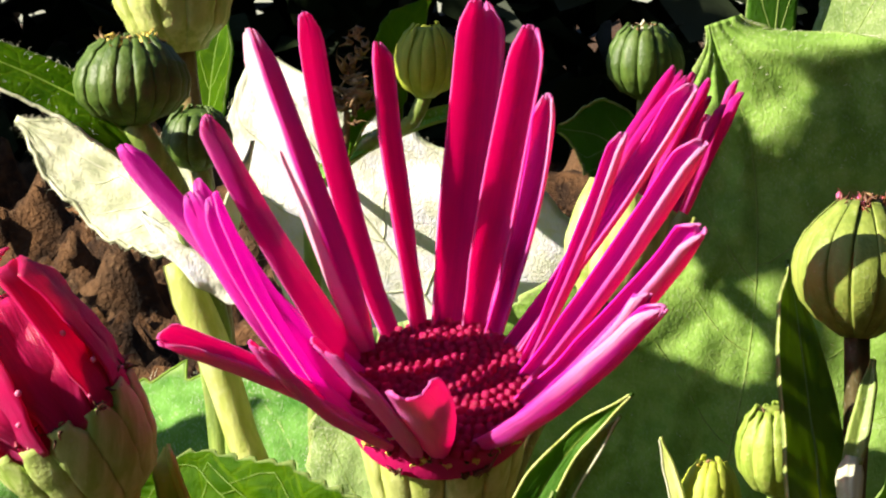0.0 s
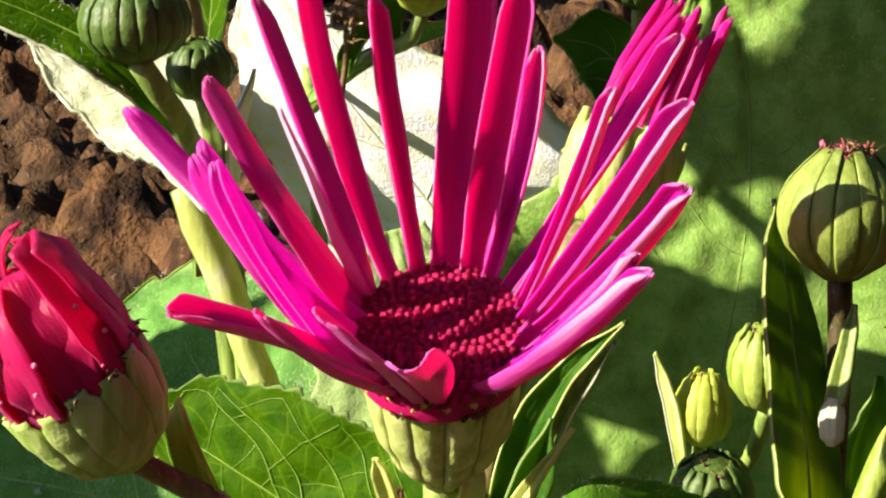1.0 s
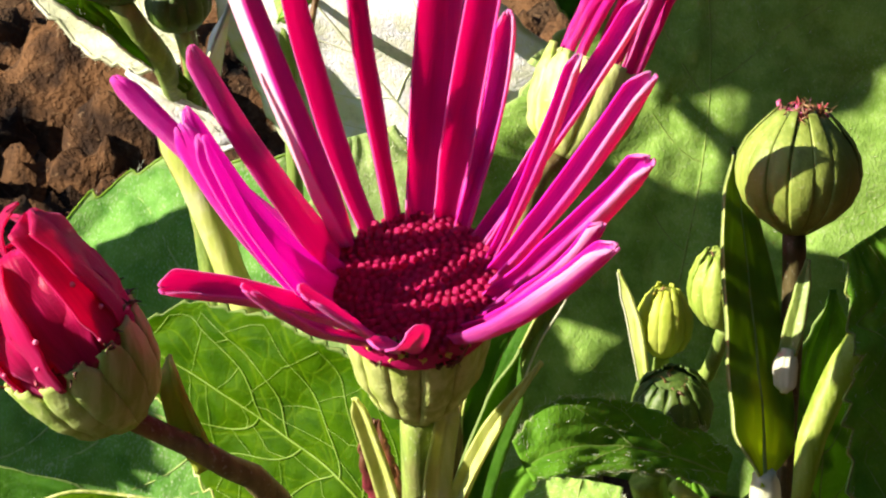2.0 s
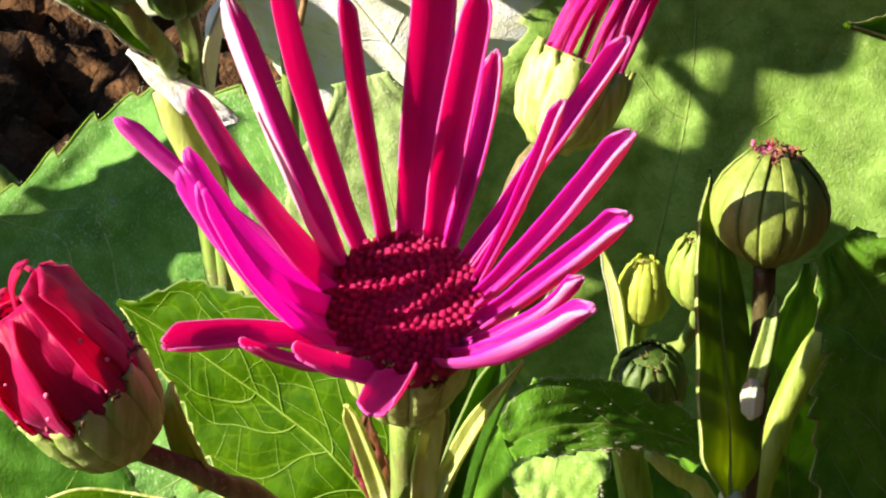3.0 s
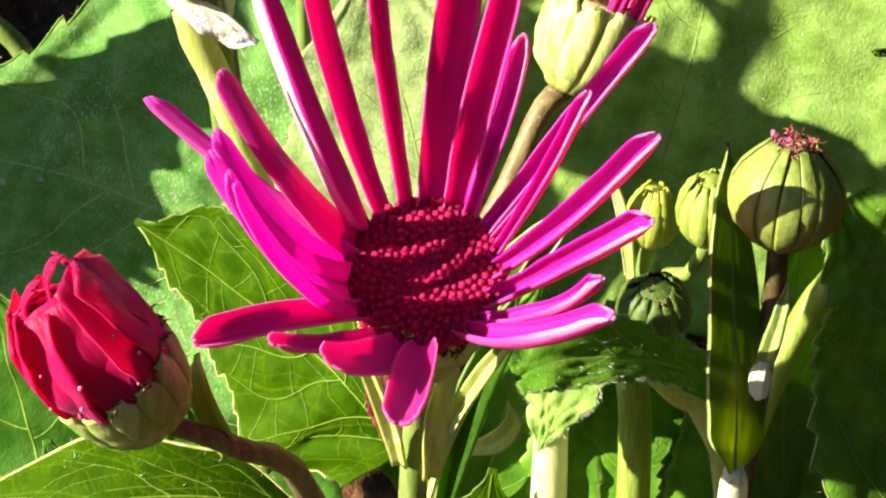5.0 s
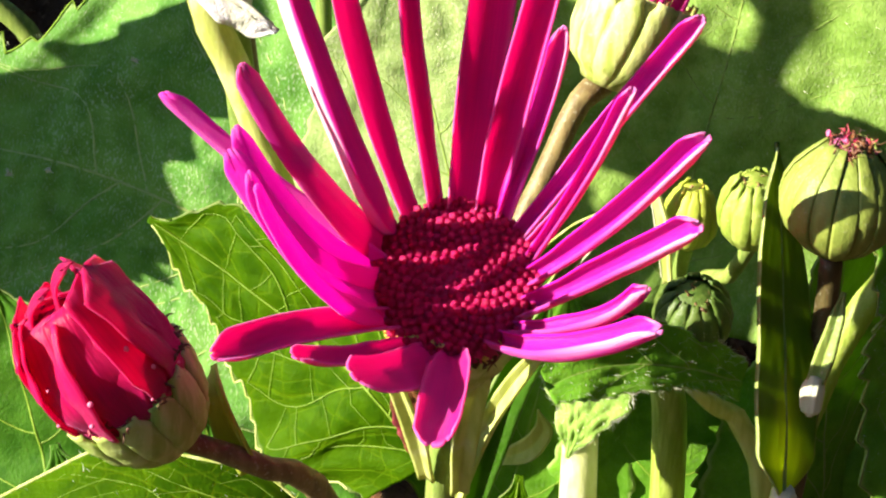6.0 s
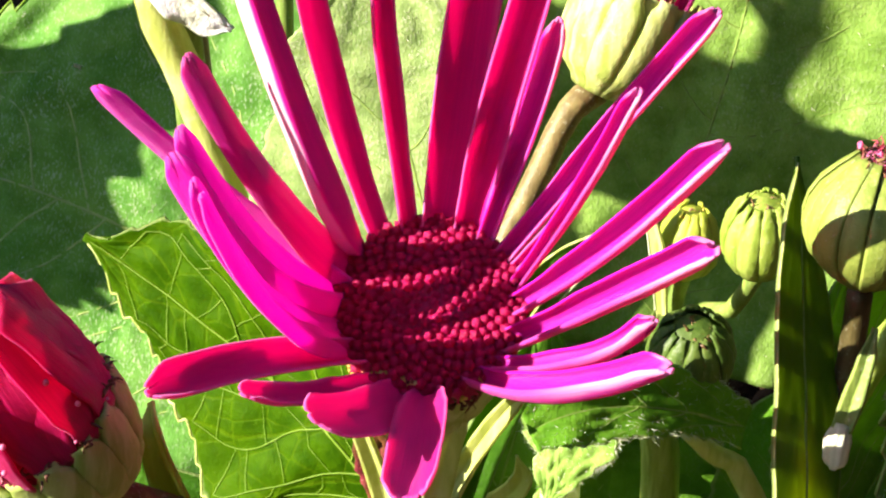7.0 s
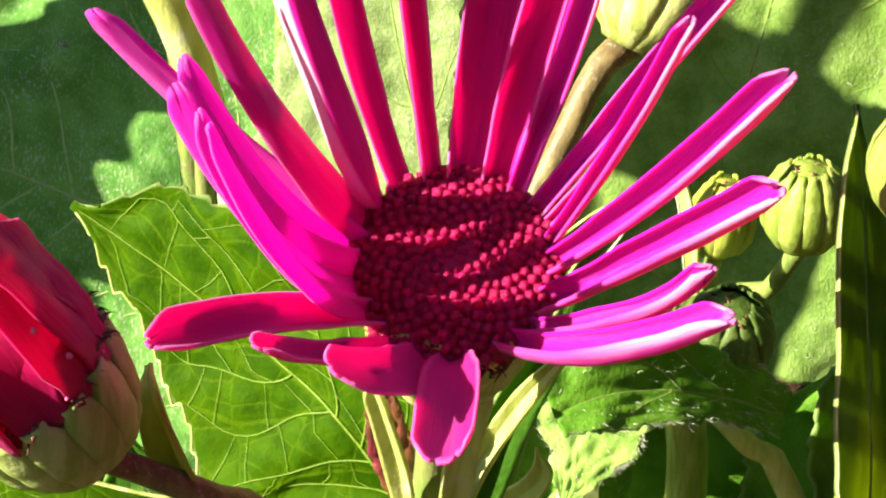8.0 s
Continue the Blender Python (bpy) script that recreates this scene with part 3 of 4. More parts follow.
def flower():
    f = thing("flower", (0.1, 1.5, -12.9), "open magenta daisy with narrow upright rays and a crimson disc", "flower")
    inner = HUB + NORMAL * 2.6

    def ray(turn, bend, tip, width, curl, skew, stuff):
        """One ray: angle of its foot, bend, tip, width, curl of the margins, turn about its length."""
        front = 225 < turn < 290
        petal(f, on_disc(0.72, turn, -0.04), bend, tip, width, inner, curl, 0, 0.75 if front else 0.5, skew=skew, material=stuff, base=0.45 if front else 0.72, taper=150 < turn < 205, fold=-0.62 if stuff is M_PETAL_HALF else 0.0)

    ray(218, (-1.26, -1.32, 0.24), (-1.91, -2.58, 0.75), 0.46, 0.70, 0, M_PETAL)
    ray(238, (-0.93, -1.63, -0.05), (-1.24, -2.47, 0.71), 0.32, 0.6, 0, M_PETAL)
    ray(252, (-0.33, -2.05, 0.14), (-0.73, -2.76, 0.74), 0.46, 0.30, -25, M_PETAL)
    ray(272, (0.05, -1.90, 0.03), (0.0, -3.30, 0.46), 0.54, 0.60, 12, M_PETAL)
    ray(172, (-1.80, 0.02, 0.91), (-2.59, -0.46, 2.08), 0.28, -0.30, -74, M_PETAL_LIT)
    ray(186, (-1.32, -1.08, 0.48), (-1.97, -0.79, 1.72), 0.29, -0.30, -60, M_PETAL_LIT)
    ray(201, (-1.03, -1.49, 0.35), (-1.64, -1.49, 1.78), 0.27, -0.3, -5, M_PETAL_LIT)
    ray(178, (-1.32, -0.85, 0.72), (-1.95, -0.50, 1.80), 0.30, -0.30, -4, M_PETAL_LIT)
    ray(194, (-1.20, -1.32, 0.42), (-1.76, -1.12, 1.70), 0.27, -0.30, -8, M_PETAL_LIT)
    ray(159, (-1.43, -0.65, 1.43), (-1.90, -0.30, 2.32), 0.27, -0.30, -12, M_PETAL)
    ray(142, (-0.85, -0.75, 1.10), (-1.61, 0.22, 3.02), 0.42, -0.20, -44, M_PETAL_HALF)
    ray(127, (-1.03, 1.10, 1.39), (-1.18, 0.53, 3.15), 0.36, 0.35, 30, M_PETAL)
    ray(109, (-0.54, 0.78, 1.98), (-0.56, 0.66, 2.89), 0.32, 0.65, 34, M_PETAL)
    ray(90, (0.09, 1.50, 1.42), (0.30, 1.30, 3.25), 0.62, 0.55, 30, M_PETAL)
    ray(70, (0.39, 0.94, 1.20), (0.78, 0.59, 3.02), 0.52, 0.80, 20, M_PETAL)
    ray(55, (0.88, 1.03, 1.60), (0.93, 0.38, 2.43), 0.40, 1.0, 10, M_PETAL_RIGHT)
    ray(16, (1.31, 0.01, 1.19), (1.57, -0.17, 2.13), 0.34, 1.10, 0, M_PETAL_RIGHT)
    ray(28, (0.98, 0.20, 0.60), (1.20, 0.10, 0.98), 0.20, 1.0, 0, M_PETAL)
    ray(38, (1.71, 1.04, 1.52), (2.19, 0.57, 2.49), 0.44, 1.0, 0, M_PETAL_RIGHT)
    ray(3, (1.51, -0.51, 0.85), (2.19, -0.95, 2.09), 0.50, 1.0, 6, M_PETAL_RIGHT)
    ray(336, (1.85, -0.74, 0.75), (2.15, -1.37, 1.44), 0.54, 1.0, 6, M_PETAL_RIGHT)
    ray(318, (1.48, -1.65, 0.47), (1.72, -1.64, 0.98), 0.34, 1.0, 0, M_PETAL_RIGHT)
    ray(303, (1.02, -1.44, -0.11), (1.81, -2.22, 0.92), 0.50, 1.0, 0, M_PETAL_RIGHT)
    # disc: a low dome covered with florets
    bm = bmesh.new()
    rows = []
    for k in range(13):
        q = k / 12
        rows.append([P3(*on_disc(0.80 * math.sin(q * 1.45) / math.sin(1.45), g * 7.5, 0.17 * (math.cos(q * 1.45) - 0.3) + 0.028 if k < 12 else -0.2)) for g in range(48)])
    vs = grid(bm, rows[1:], closed=True)
    bm.faces.new(vs[0][::-1])
    disc = part("disc", bm, M_FLORET, f, "dark crimson domed disc")
    # one floret: a small five-lobed knob
    bm = bmesh.new()
    rows = []
    for k in range(5):
        a = k / 4 * 1.75
        rr, hh = math.sin(a + 0.12), math.cos(a)
        rows.append([Vector((rr * (1 + 0.16 * math.cos(5 * g)) * math.cos(g), rr * (1 + 0.16 * math.cos(5 * g)) * math.sin(g), hh * 1.25)) for g in (2 * math.pi * j / 10 for j in range(10))])
    vs = grid(bm, rows[::-1], closed=True)
    bm.faces.new(vs[-1])
    knob = bpy.data.meshes.new("floret")
    bm.to_mesh(knob)
    bm.free()
    for p in knob.polygons:
        p.use_smooth = True
    knob.materials.append(M_FLORET)
    turn_to = Matrix((RIGHT, BACK, NORMAL)).transposed().to_4x4()
    count = 290
    for i in range(count):
        q = ((i + 0.5) / count) ** 0.5
        ang = i * 137.508
        r = 0.80 * q
        lift = 0.17 * (math.cos(q * 1.35) - 0.3) + 0.012 + (0.02 if q > 0.55 else -0.015 * (q < 0.22))
        size = 0.00054 * (1.0 if q > 0.45 else 0.82) * rng.uniform(0.9, 1.12)
        ob = new("floret", knob)
        ob.parent = f
        lean = Matrix.Rotation(rng.uniform(-0.2, 0.2) , 4, "X") @ Matrix.Rotation(rng.uniform(-0.2, 0.2), 4, "Y")
        ob.matrix_basis = Matrix.Translation(P3(*on_disc(r, ang, lift)) - Vector(f["base"])) @ turn_to @ lean @ Matrix.Diagonal((size, size, size * 1.25, 1))
    # yellow styles and dark scraps at the front rim
    for i in range(26):
        a = rng.uniform(200, 330)
        crumb(f, P3(*on_disc(0.80 + rng.uniform(-0.03, 0.05), a, rng.uniform(-0.02, 0.06))), 0.05, M_POLLEN, rng, "stigma")
    for i in range(30):
        a = 12 * i + rng.uniform(-4, 4)
        crumb(f, P3(*on_disc(0.80, a, rng.uniform(-0.02, 0.03))), 0.04, M_TIP, rng, "scale")
    for a in (285, 292, 245, 300):
        crumb(f, P3(*on_disc(0.83, a, -0.16)), 0.075, M_TIP, rng, "scale", 3)
    # green cup and stem
    bracts(f, (-0.05, 0.62, -1.55), (0, 0.10, -0.20), [0.18, 0.46, 0.60, 0.66, 0.70], 13, M_BRACT, 0.045, M_TIP, seed=4)
    stalk(f, [(-0.05, 0.60, -1.50), (-0.10, 0.85, -2.6), (-0.15, 1.0, -4.2), (0.0, 1.3, -8.0), (0.1, 1.5, -13.2)], [0.17, 0.15, 0.16, 0.2, 0.24], M_STEM, ribs=7, depth=0.08)
    # narrow leaflets on the stem
    leaf("leaflet", "narrow pale green leaflet", [(-0.28, 0.75, -3.0), (-0.38, 0.55, -2.3), (-0.55, 0.2, -1.45), (-0.62, 0.1, -1.2)], [0.09, 0.12, 0.10, 0.03], [0.09, 0.12, 0.10, 0.03], (-0.4, -1, 0.2), M_STEM_PALE, nu=24, nv=4, fold=0.5, parent=f)
    leaf("leaflet", "", [(0.05, 0.8, -3.2), (0.10, 0.6, -2.3), (0.22, 0.45, -1.6), (0.32, 0.3, -1.2)], [0.10, 0.14, 0.12, 0.02], [0.10, 0.14, 0.12, 0.02], (0.3, -1, 0.2), M_STEM_PALE, nu=24, nv=4, fold=0.5, parent=f)
    return f


flower()


# ---- buds ----
def red_bud():
    b = thing("flower_bud", (-0.9, 0.6, -12.9), "half-opened crimson bud in a pale green cup", "flower bud")
    foot, rim = (-2.36, -1.92, -0.60), (-2.80, -2.12, 0.18)
    bracts(b, foot, rim, [0.15, 0.44, 0.55, 0.60, 0.62], 13, M_BRACT_PALE, 0.035, M_TIP, seed=9)
    a, s, m = axis_frame(P3(*rim) - P3(*foot))
    r = random.Random(5)
    mid = Vector(rim)
    ax = (Vector(rim) - Vector(foot)).normalized()
    tip = mid + ax * 0.92 + Vector((-0.02, 0.1, 0.02))
    mouth = Vector((0.72, 0.05, 0.70)).normalized()
    for k in range(11):
        g = 2 * math.pi * k / 11 + r.uniform(-0.1, 0.1)
        out = math.cos(g) * s + math.sin(g) * m
        base = mid + out * 0.57 - ax * 0.1
        bend = mid + out * r.uniform(0.60, 0.68) + ax * 0.52
        end = tip + mouth * (out.dot(mouth) * r.uniform(0.36, 0.46)) + out * 0.04 + ax * r.uniform(-0.06, 0.12)
        petal(b, base, bend, end, 0.86, mid + ax * 0.5, 0.12, r.uniform(-10, 10), 0.35, True, M_REDPETAL, skew=r.uniform(-6, 6), base=0.72, n=26, nv=10, crumple=0.03, ridge=0.013)
    # thin loose strips that arch over the ragged mouth
    for reach, lift in ((-0.50, 0.02), (-0.28, 0.20), (0.05, 0.26)):
        petal(b, mid + ax * 0.5 + mouth * (reach - 0.10), tip + mouth * (reach - 0.06) + ax * (0.12 + lift), tip + mouth * (reach + 0.34) + ax * lift * 0.8, 0.15, mid + ax * 0.4, 0.3, 20, 0.5, True, M_REDPETAL, n=16, nv=5)
    # small pink beads stand in for highlights on the petal ridges
    for k in range(16):
        g, up = r.uniform(3.3, 6.7), r.uniform(0.06, 0.75)
        out = math.cos(g) * s + math.sin(g) * m
        bm = bmesh.new()
        bmesh.ops.create_icosphere(bm, subdivisions=2, radius=0.00030 * r.uniform(0.35, 1.0))
        bmesh.ops.translate(bm, verts=bm.verts, vec=P3(*(mid + out * (0.72 - 0.30 * up * up) + ax * up)))
        part("speck", bm, M_GLINT, b)
    bm = bmesh.new()
    tube(bm, [tuple(mid - ax * 0.1), tuple(mid + ax * 0.25), tuple(mid + ax * 0.45), tuple(mid + ax * 0.6)], [0.50, 0.50, 0.36, 0.12], seg=20)
    part("petal_cone", bm, M_REDPETAL, b)
    stalk(b, [foot, (-2.1, -1.75, -0.82), (-1.7, -1.55, -1.15), (-1.2, -0.9, -2.0), (-0.9, 0.2, -5.0), (-0.9, 0.6, -13.2)], [0.10, 0.10, 0.11, 0.13, 0.17, 0.2], M_STEM_BROWN)
    # curled leaflet where the stalk forks
    leaf("leaflet", "curled pale green leaflet", [(-1.75, -1.5, -1.22), (-1.9, -1.5, -0.85), (-2.05, -1.45, -0.45), (-2.12, -1.2, -0.3)], [0.12, 0.16, 0.12, 0.03], [0.12, 0.16, 0.12, 0.03], (-0.5, -1, 0.3), M_BRACT_YELLOW, nu=24, nv=5, fold=0.8, parent=b)
    for i in range(26):
        g = r.uniform(0, 6.28)
        crumb(b, P3(*(mid + (math.cos(g) * s + math.sin(g) * m) * 0.64 + ax * r.uniform(-0.05, 0.08))), 0.05, M_TIP, r, "scale")


red_bud()


def round_bud(name, label, foot, top, radius, material, stem, count=14, crown=None, crown_n=0, prof=None, stem_mat=None, group="", bulge=0.05, stem_r=0.12, seed=2, tips=None, extra=0.05, shut=False, heap=0.0):
    """A closed ribbed bud; stem: points from the foot down to the soil."""
    b = thing(name, stem[-1][:2] + (-12.9,), label, "flower bud", group)
    prof = [p * radius for p in (prof or (0.28, 0.78, 0.97, 1.0, 0.93, 0.76, 0.45))]
    bracts(b, foot, top, prof, count, material, bulge, tips, seed=seed, shut=shut)
    if crown:
        r = random.Random(seed)
        a, s, m = axis_frame(P3(*top) - P3(*foot))
        for k in range(crown_n):
            g = r.uniform(0, 6.28)
            rr = prof[-1] * 0.01 * math.sqrt(r.random()) * 1.1
            crumb(b, P3(*top) - a * 0.0006 + a * heap * 0.01 * r.random() + rr * (math.cos(g) * s + math.sin(g) * m), extra * r.uniform(0.7, 1.4), r.choice(crown), r, "crown_scrap")
    stalk(b, [foot] + list(stem), [stem_r] * 3 + [stem_r * 1.3], stem_mat or M_STEM)
    return b


BALL = (0.24, 0.62, 0.86, 0.97, 1.0, 0.96, 0.84, 0.62, 0.36)
round_bud("flower_bud", "round ribbed green bud with a withered pink crown", (3.49, -0.03, 0.40), (3.55, 0.05, 1.50), 0.555, M_BRACT_GREY, [(3.49, -0.02, -0.4), (3.38, -0.2, -2.0), (3.2, -0.2, -5.0), (3.0, 0.2, -13.2)], 17, [M_TIP, M_TIP, M_TIP, M_DRY, M_PETAL, M_REDPETAL], 80, prof=BALL, bulge=0.016, stem_mat=M_STEM_DARK, seed=21, stem_r=0.11, extra=0.055, shut=True, heap=0.10)
round_bud("flower_bud", "small yellow-green bud with dried curled tips", (2.55, 4.6, -2.42), (2.60, 4.62, -1.62), 0.31, M_BRACT_YELLOW, [(2.5, 4.7, -3.0), (2.50, 5.05, -5.0), (2.65, 5.1, -13.2)], 12, [M_DRY, M_POLLEN], 14, seed=22, group="bud cluster", stem_r=0.09)
round_bud("flower_bud", "small green bud with spreading bracts", (3.20, 3.65, -1.75), (3.15, 3.50, -0.85), 0.38, M_BRACT_MID, [(3.05, 4.0, -2.4), (2.58, 5.0, -4.2), (2.72, 5.2, -13.2)], 11, [M_DRY], 10, seed=23, group="bud cluster", stem_r=0.09)
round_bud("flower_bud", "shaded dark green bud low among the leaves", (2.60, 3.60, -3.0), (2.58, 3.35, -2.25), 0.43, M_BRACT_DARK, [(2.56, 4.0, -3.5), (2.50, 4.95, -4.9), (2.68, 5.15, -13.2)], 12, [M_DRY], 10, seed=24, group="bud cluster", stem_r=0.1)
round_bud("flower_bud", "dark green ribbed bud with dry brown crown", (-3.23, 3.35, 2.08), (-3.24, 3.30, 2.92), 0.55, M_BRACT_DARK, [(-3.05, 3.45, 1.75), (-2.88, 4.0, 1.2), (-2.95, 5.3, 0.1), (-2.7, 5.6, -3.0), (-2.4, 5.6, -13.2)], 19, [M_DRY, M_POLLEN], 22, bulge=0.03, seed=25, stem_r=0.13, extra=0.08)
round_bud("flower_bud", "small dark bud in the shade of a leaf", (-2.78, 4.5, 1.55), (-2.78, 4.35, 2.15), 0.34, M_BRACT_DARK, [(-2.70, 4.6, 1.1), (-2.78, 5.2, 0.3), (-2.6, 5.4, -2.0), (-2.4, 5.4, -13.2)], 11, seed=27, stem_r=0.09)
round_bud("flower_bud", "yellow-green striped bud behind the rays", (-0.55, 7.05, 2.18), (-0.50, 6.95, 2.98), 0.36, M_BRACT_YELLOW, [(-0.72, 7.1, 1.85), (-1.05, 7.3, 1.72), (-1.6, 7.8, 1.35), (-2.1, 8.5, 0.85), (-2.2, 9.7, 0.3), (-2.2, 9.9, -13.2)], 15, bulge=0.03, seed=28, stem_mat=M_STEM, stem_r=0.09)
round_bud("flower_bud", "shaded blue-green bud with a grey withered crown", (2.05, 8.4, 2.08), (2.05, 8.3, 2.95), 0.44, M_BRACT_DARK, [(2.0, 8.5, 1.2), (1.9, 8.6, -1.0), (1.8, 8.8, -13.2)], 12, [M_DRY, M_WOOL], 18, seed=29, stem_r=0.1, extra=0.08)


def opening_bud(label, foot, rim, prof, reach, width, lean, stem, seed):
    """A bud whose rolled rays stand bunched over the rim."""
    b = thing("flower_bud", stem[-1][:2] + (-12.9,), label, "flower bud")
    bracts(b, foot, rim, prof, 11, M_BRACT, 0.04, M_TIP, seed=seed)
    a, s, m = axis_frame(P3(*rim) - P3(*foot))
    ax = (Vector(rim) - Vector(foot)).normalized()
    mid = Vector(rim)
    r = random.Random(seed + 2)
    wide = prof[-1]
    for k in range(14):
        g = 2 * math.pi * k / 14 + r.uniform(-0.15, 0.15)
        out = math.cos(g) * s + math.sin(g) * m
        base = mid + out * wide * 0.8 - ax * 0.15
        bend = mid + out * wide * 0.9 + ax * reach * 0.42
        end = mid + out * wide * r.uniform(0.4, 0.8) + ax * reach * r.uniform(0.8, 1.12) + Vector(lean)
        petal(b, base, bend, end, width, mid + ax * reach * 0.5, 1.25, r.uniform(-30, 30), 0.5, True, M_PETAL, base=0.7)
    stalk(b, [foot] + stem, [0.16, 0.13, 0.13, 0.13, 0.16, 0.2], M_STEM_BROWN)


opening_bud("opening bud with bunched tubular magenta rays in a green cup", (1.42, 3.60, 0.22), (1.84, 3.90, 1.18), [0.22, 0.48, 0.56, 0.58, 0.56], 1.42, 0.24, (0.12, 0.1, -0.05), [(1.15, 3.35, 0.05), (0.86, 3.15, -0.65), (0.45, 2.7, -1.5), (0.12, 2.3, -3.0), (0.1, 2.1, -6.0), (0.2, 2.2, -13.2)], 12)
opening_bud("tall striped pale green bud on a brown stalk", (-3.33, 6.8, 2.73), (-3.48, 6.75, 4.05), [0.26, 0.56, 0.67, 0.69, 0.65], 1.6, 0.32, (0.0, 0.0, 0.0), [(-3.26, 6.8, 2.26), (-3.13, 6.85, 1.23), (-2.9, 6.9, -1.0), (-2.7, 7.0, -5.0), (-2.7, 7.0, -13.2)], 26)

# ---- leaves ----
leaf("leaf", "bright green serrated leaf with pale branching veins", [(-0.35, 1.7, -3.6), (-0.9, 2.0, -2.9), (-1.7, 2.5, -2.45), (-2.6, 3.0, -2.0), (-3.56, 3.45, -1.60)], [0.9, 1.72, 1.60, 1.02, 0.48, 0.03], [0.5, 1.1, 1.2, 1.1, 0.78, 0.03], (-0.45, -1, 0.25), M_LEAF_FRESH, teeth=20, tooth=0.13, wave=0.06, cup=0.05, seed=1, veins=M_VEIN, vein_cm=0.012, pairs=5, spread=0.30, nu=130, nv=28, puff=0.05, net=True, rim=(M_BRACT, 0.015, (-1,)))
leaf("leaf", "large felted deep green leaf, half in shade", [(-0.8, 7.4, -6.6), (-2.6, 8.4, -5.4), (-4.6, 9.0, -4.6), (-6.6, 9.4, -4.2), (-8.6, 9.6, -4.1)], [1.5, 3.2, 3.4, 3.0, 2.2, 0.1], [1.6, 3.4, 4.2, 3.7, 1.5, 0.1], (0, -0.72, 0.69), M_LEAF_BROAD, teeth=21, tooth=0.5, wave=0.12, cup=0.04, down=500, seed=2, veins=M_VEIN_LIGHT, vein_cm=0.022, pairs=6, nu=170, nv=34, quilt=0.03, puff=0.045, rim=(M_VEIN, 0.018, (-1, 1)))
leaf("leaf", "silvery felted leaf catching the sun", [(0.2, 7.0, -6.0), (-0.2, 7.8, -4.2), (-0.7, 8.4, -2.4), (-1.1, 8.9, -0.75)], [1.4, 2.3, 2.1, 1.4, 0.4], [1.4, 2.4, 2.2, 1.5, 0.4], (-0.1, -0.93, 0.36), M_LEAF_SILVER, teeth=12, tooth=0.2, wave=0.10, down=1800, seed=13, veins=M_VEIN_FELT, vein_cm=0.014, nv=30, quilt=0.02, puff=0.035, pairs=5)
leaf("leaf", "broad felted green leaf standing upright", [(2.4, 7.0, -5.0), (2.9, 7.4, -2.6), (3.3, 7.7, -0.5), (3.3, 7.9, 1.4), (2.80, 8.0, 2.95)], [1.4, 3.0, 3.2, 2.2, 1.1, 0.05], [2.0, 4.2, 4.2, 3.4, 2.3, 0.4], (-0.05, -1, 0.15), M_LEAF_FELT, teeth=16, tooth=0.22, wave=0.14, cup=0.05, down=1500, seed=3, veins=M_VEIN_FELT, vein_cm=0.013, pairs=5, nu=140, nv=50, quilt=0.015, puff=0.04)
leaf("leaf", "white woolly underside of an upturned leaf", [(-0.2, 9.7, -1.3), (-1.2, 9.4, 0.2), (-2.2, 9.2, 1.6), (-2.88, 9.1, 2.85)], [1.6, 1.9, 1.5, 1.05, 0.05], [2.6, 2.3, 1.3, 0.55, 0.05], (-0.55, -0.8, 0.28), M_LEAF_WHITE, teeth=10, tooth=0.1, wave=0.06, seed=4, veins=M_WOOL, pairs=4, vein_cm=0.02, down=600)
leaf("leaf", "pale woolly leaf seen from below", [(-3.3, 8.9, 0.3), (-4.0, 9.2, 0.78), (-4.93, 9.5, 1.24), (-6.02, 9.7, 1.84)], [0.1, 0.66, 0.76, 0.52, 0.04], [0.1, 0.6, 0.70, 0.48, 0.04], (0.12, -1, 0.0), M_LEAF_PALE, down=1500, quilt=0.05, veins=M_WOOL, pairs=4, vein_cm=0.025, teeth=10, tooth=0.08, wave=0.07, fold=0.18, seed=5, rim=(M_WOOL, 0.03, (-1,)))
leaf("leaf", "green strap-shaped leaf with pale rim", [(-2.7, 4.3, 0.9), (-3.1, 3.5, 1.65), (-3.5, 3.3, 2.15), (-4.2, 3.3, 2.55), (-5.2, 3.3, 2.95)], [0.06, 0.18, 0.26, 0.25, 0.22], [0.06, 0.18, 0.26, 0.25, 0.22], (-0.3, -0.8, 0.6), M_LEAF_FRESH, teeth=14, tooth=0.02, wave=0.04, fold=-0.3, seed=6, down=300, veins=M_VEIN, pairs=0, vein_cm=0.014, rim=(M_WOOL, 0.02, (-1,)))
leaf("leaf", "slender dark green leaf folded along its keel", [(3.12, -1.22, -1.62), (3.12, -0.85, -1.1), (3.10, -0.35, -0.5), (3.06, 0.4, 0.25), (3.03, 1.15, 0.9)], [0.05, 0.38, 0.42, 0.36, 0.26, 0.01], [0.05, 0.38, 0.42, 0.36, 0.26, 0.01], (0.60, -0.78, 0.14), M_LEAF_KEEL, fold=0.06, wave=0.03, seed=7, veins=M_VEIN_FELT, pairs=0, vein_cm=0.018, rim=(M_BRACT, 0.010, (-1,)))
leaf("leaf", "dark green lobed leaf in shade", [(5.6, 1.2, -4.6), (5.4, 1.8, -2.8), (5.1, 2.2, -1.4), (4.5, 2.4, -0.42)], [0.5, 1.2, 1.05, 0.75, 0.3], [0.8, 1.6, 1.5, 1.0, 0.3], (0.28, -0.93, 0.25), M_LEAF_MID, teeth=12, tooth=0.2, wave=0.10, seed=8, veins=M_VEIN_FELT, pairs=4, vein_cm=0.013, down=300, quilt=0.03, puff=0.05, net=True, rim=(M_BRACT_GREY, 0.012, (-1,)))
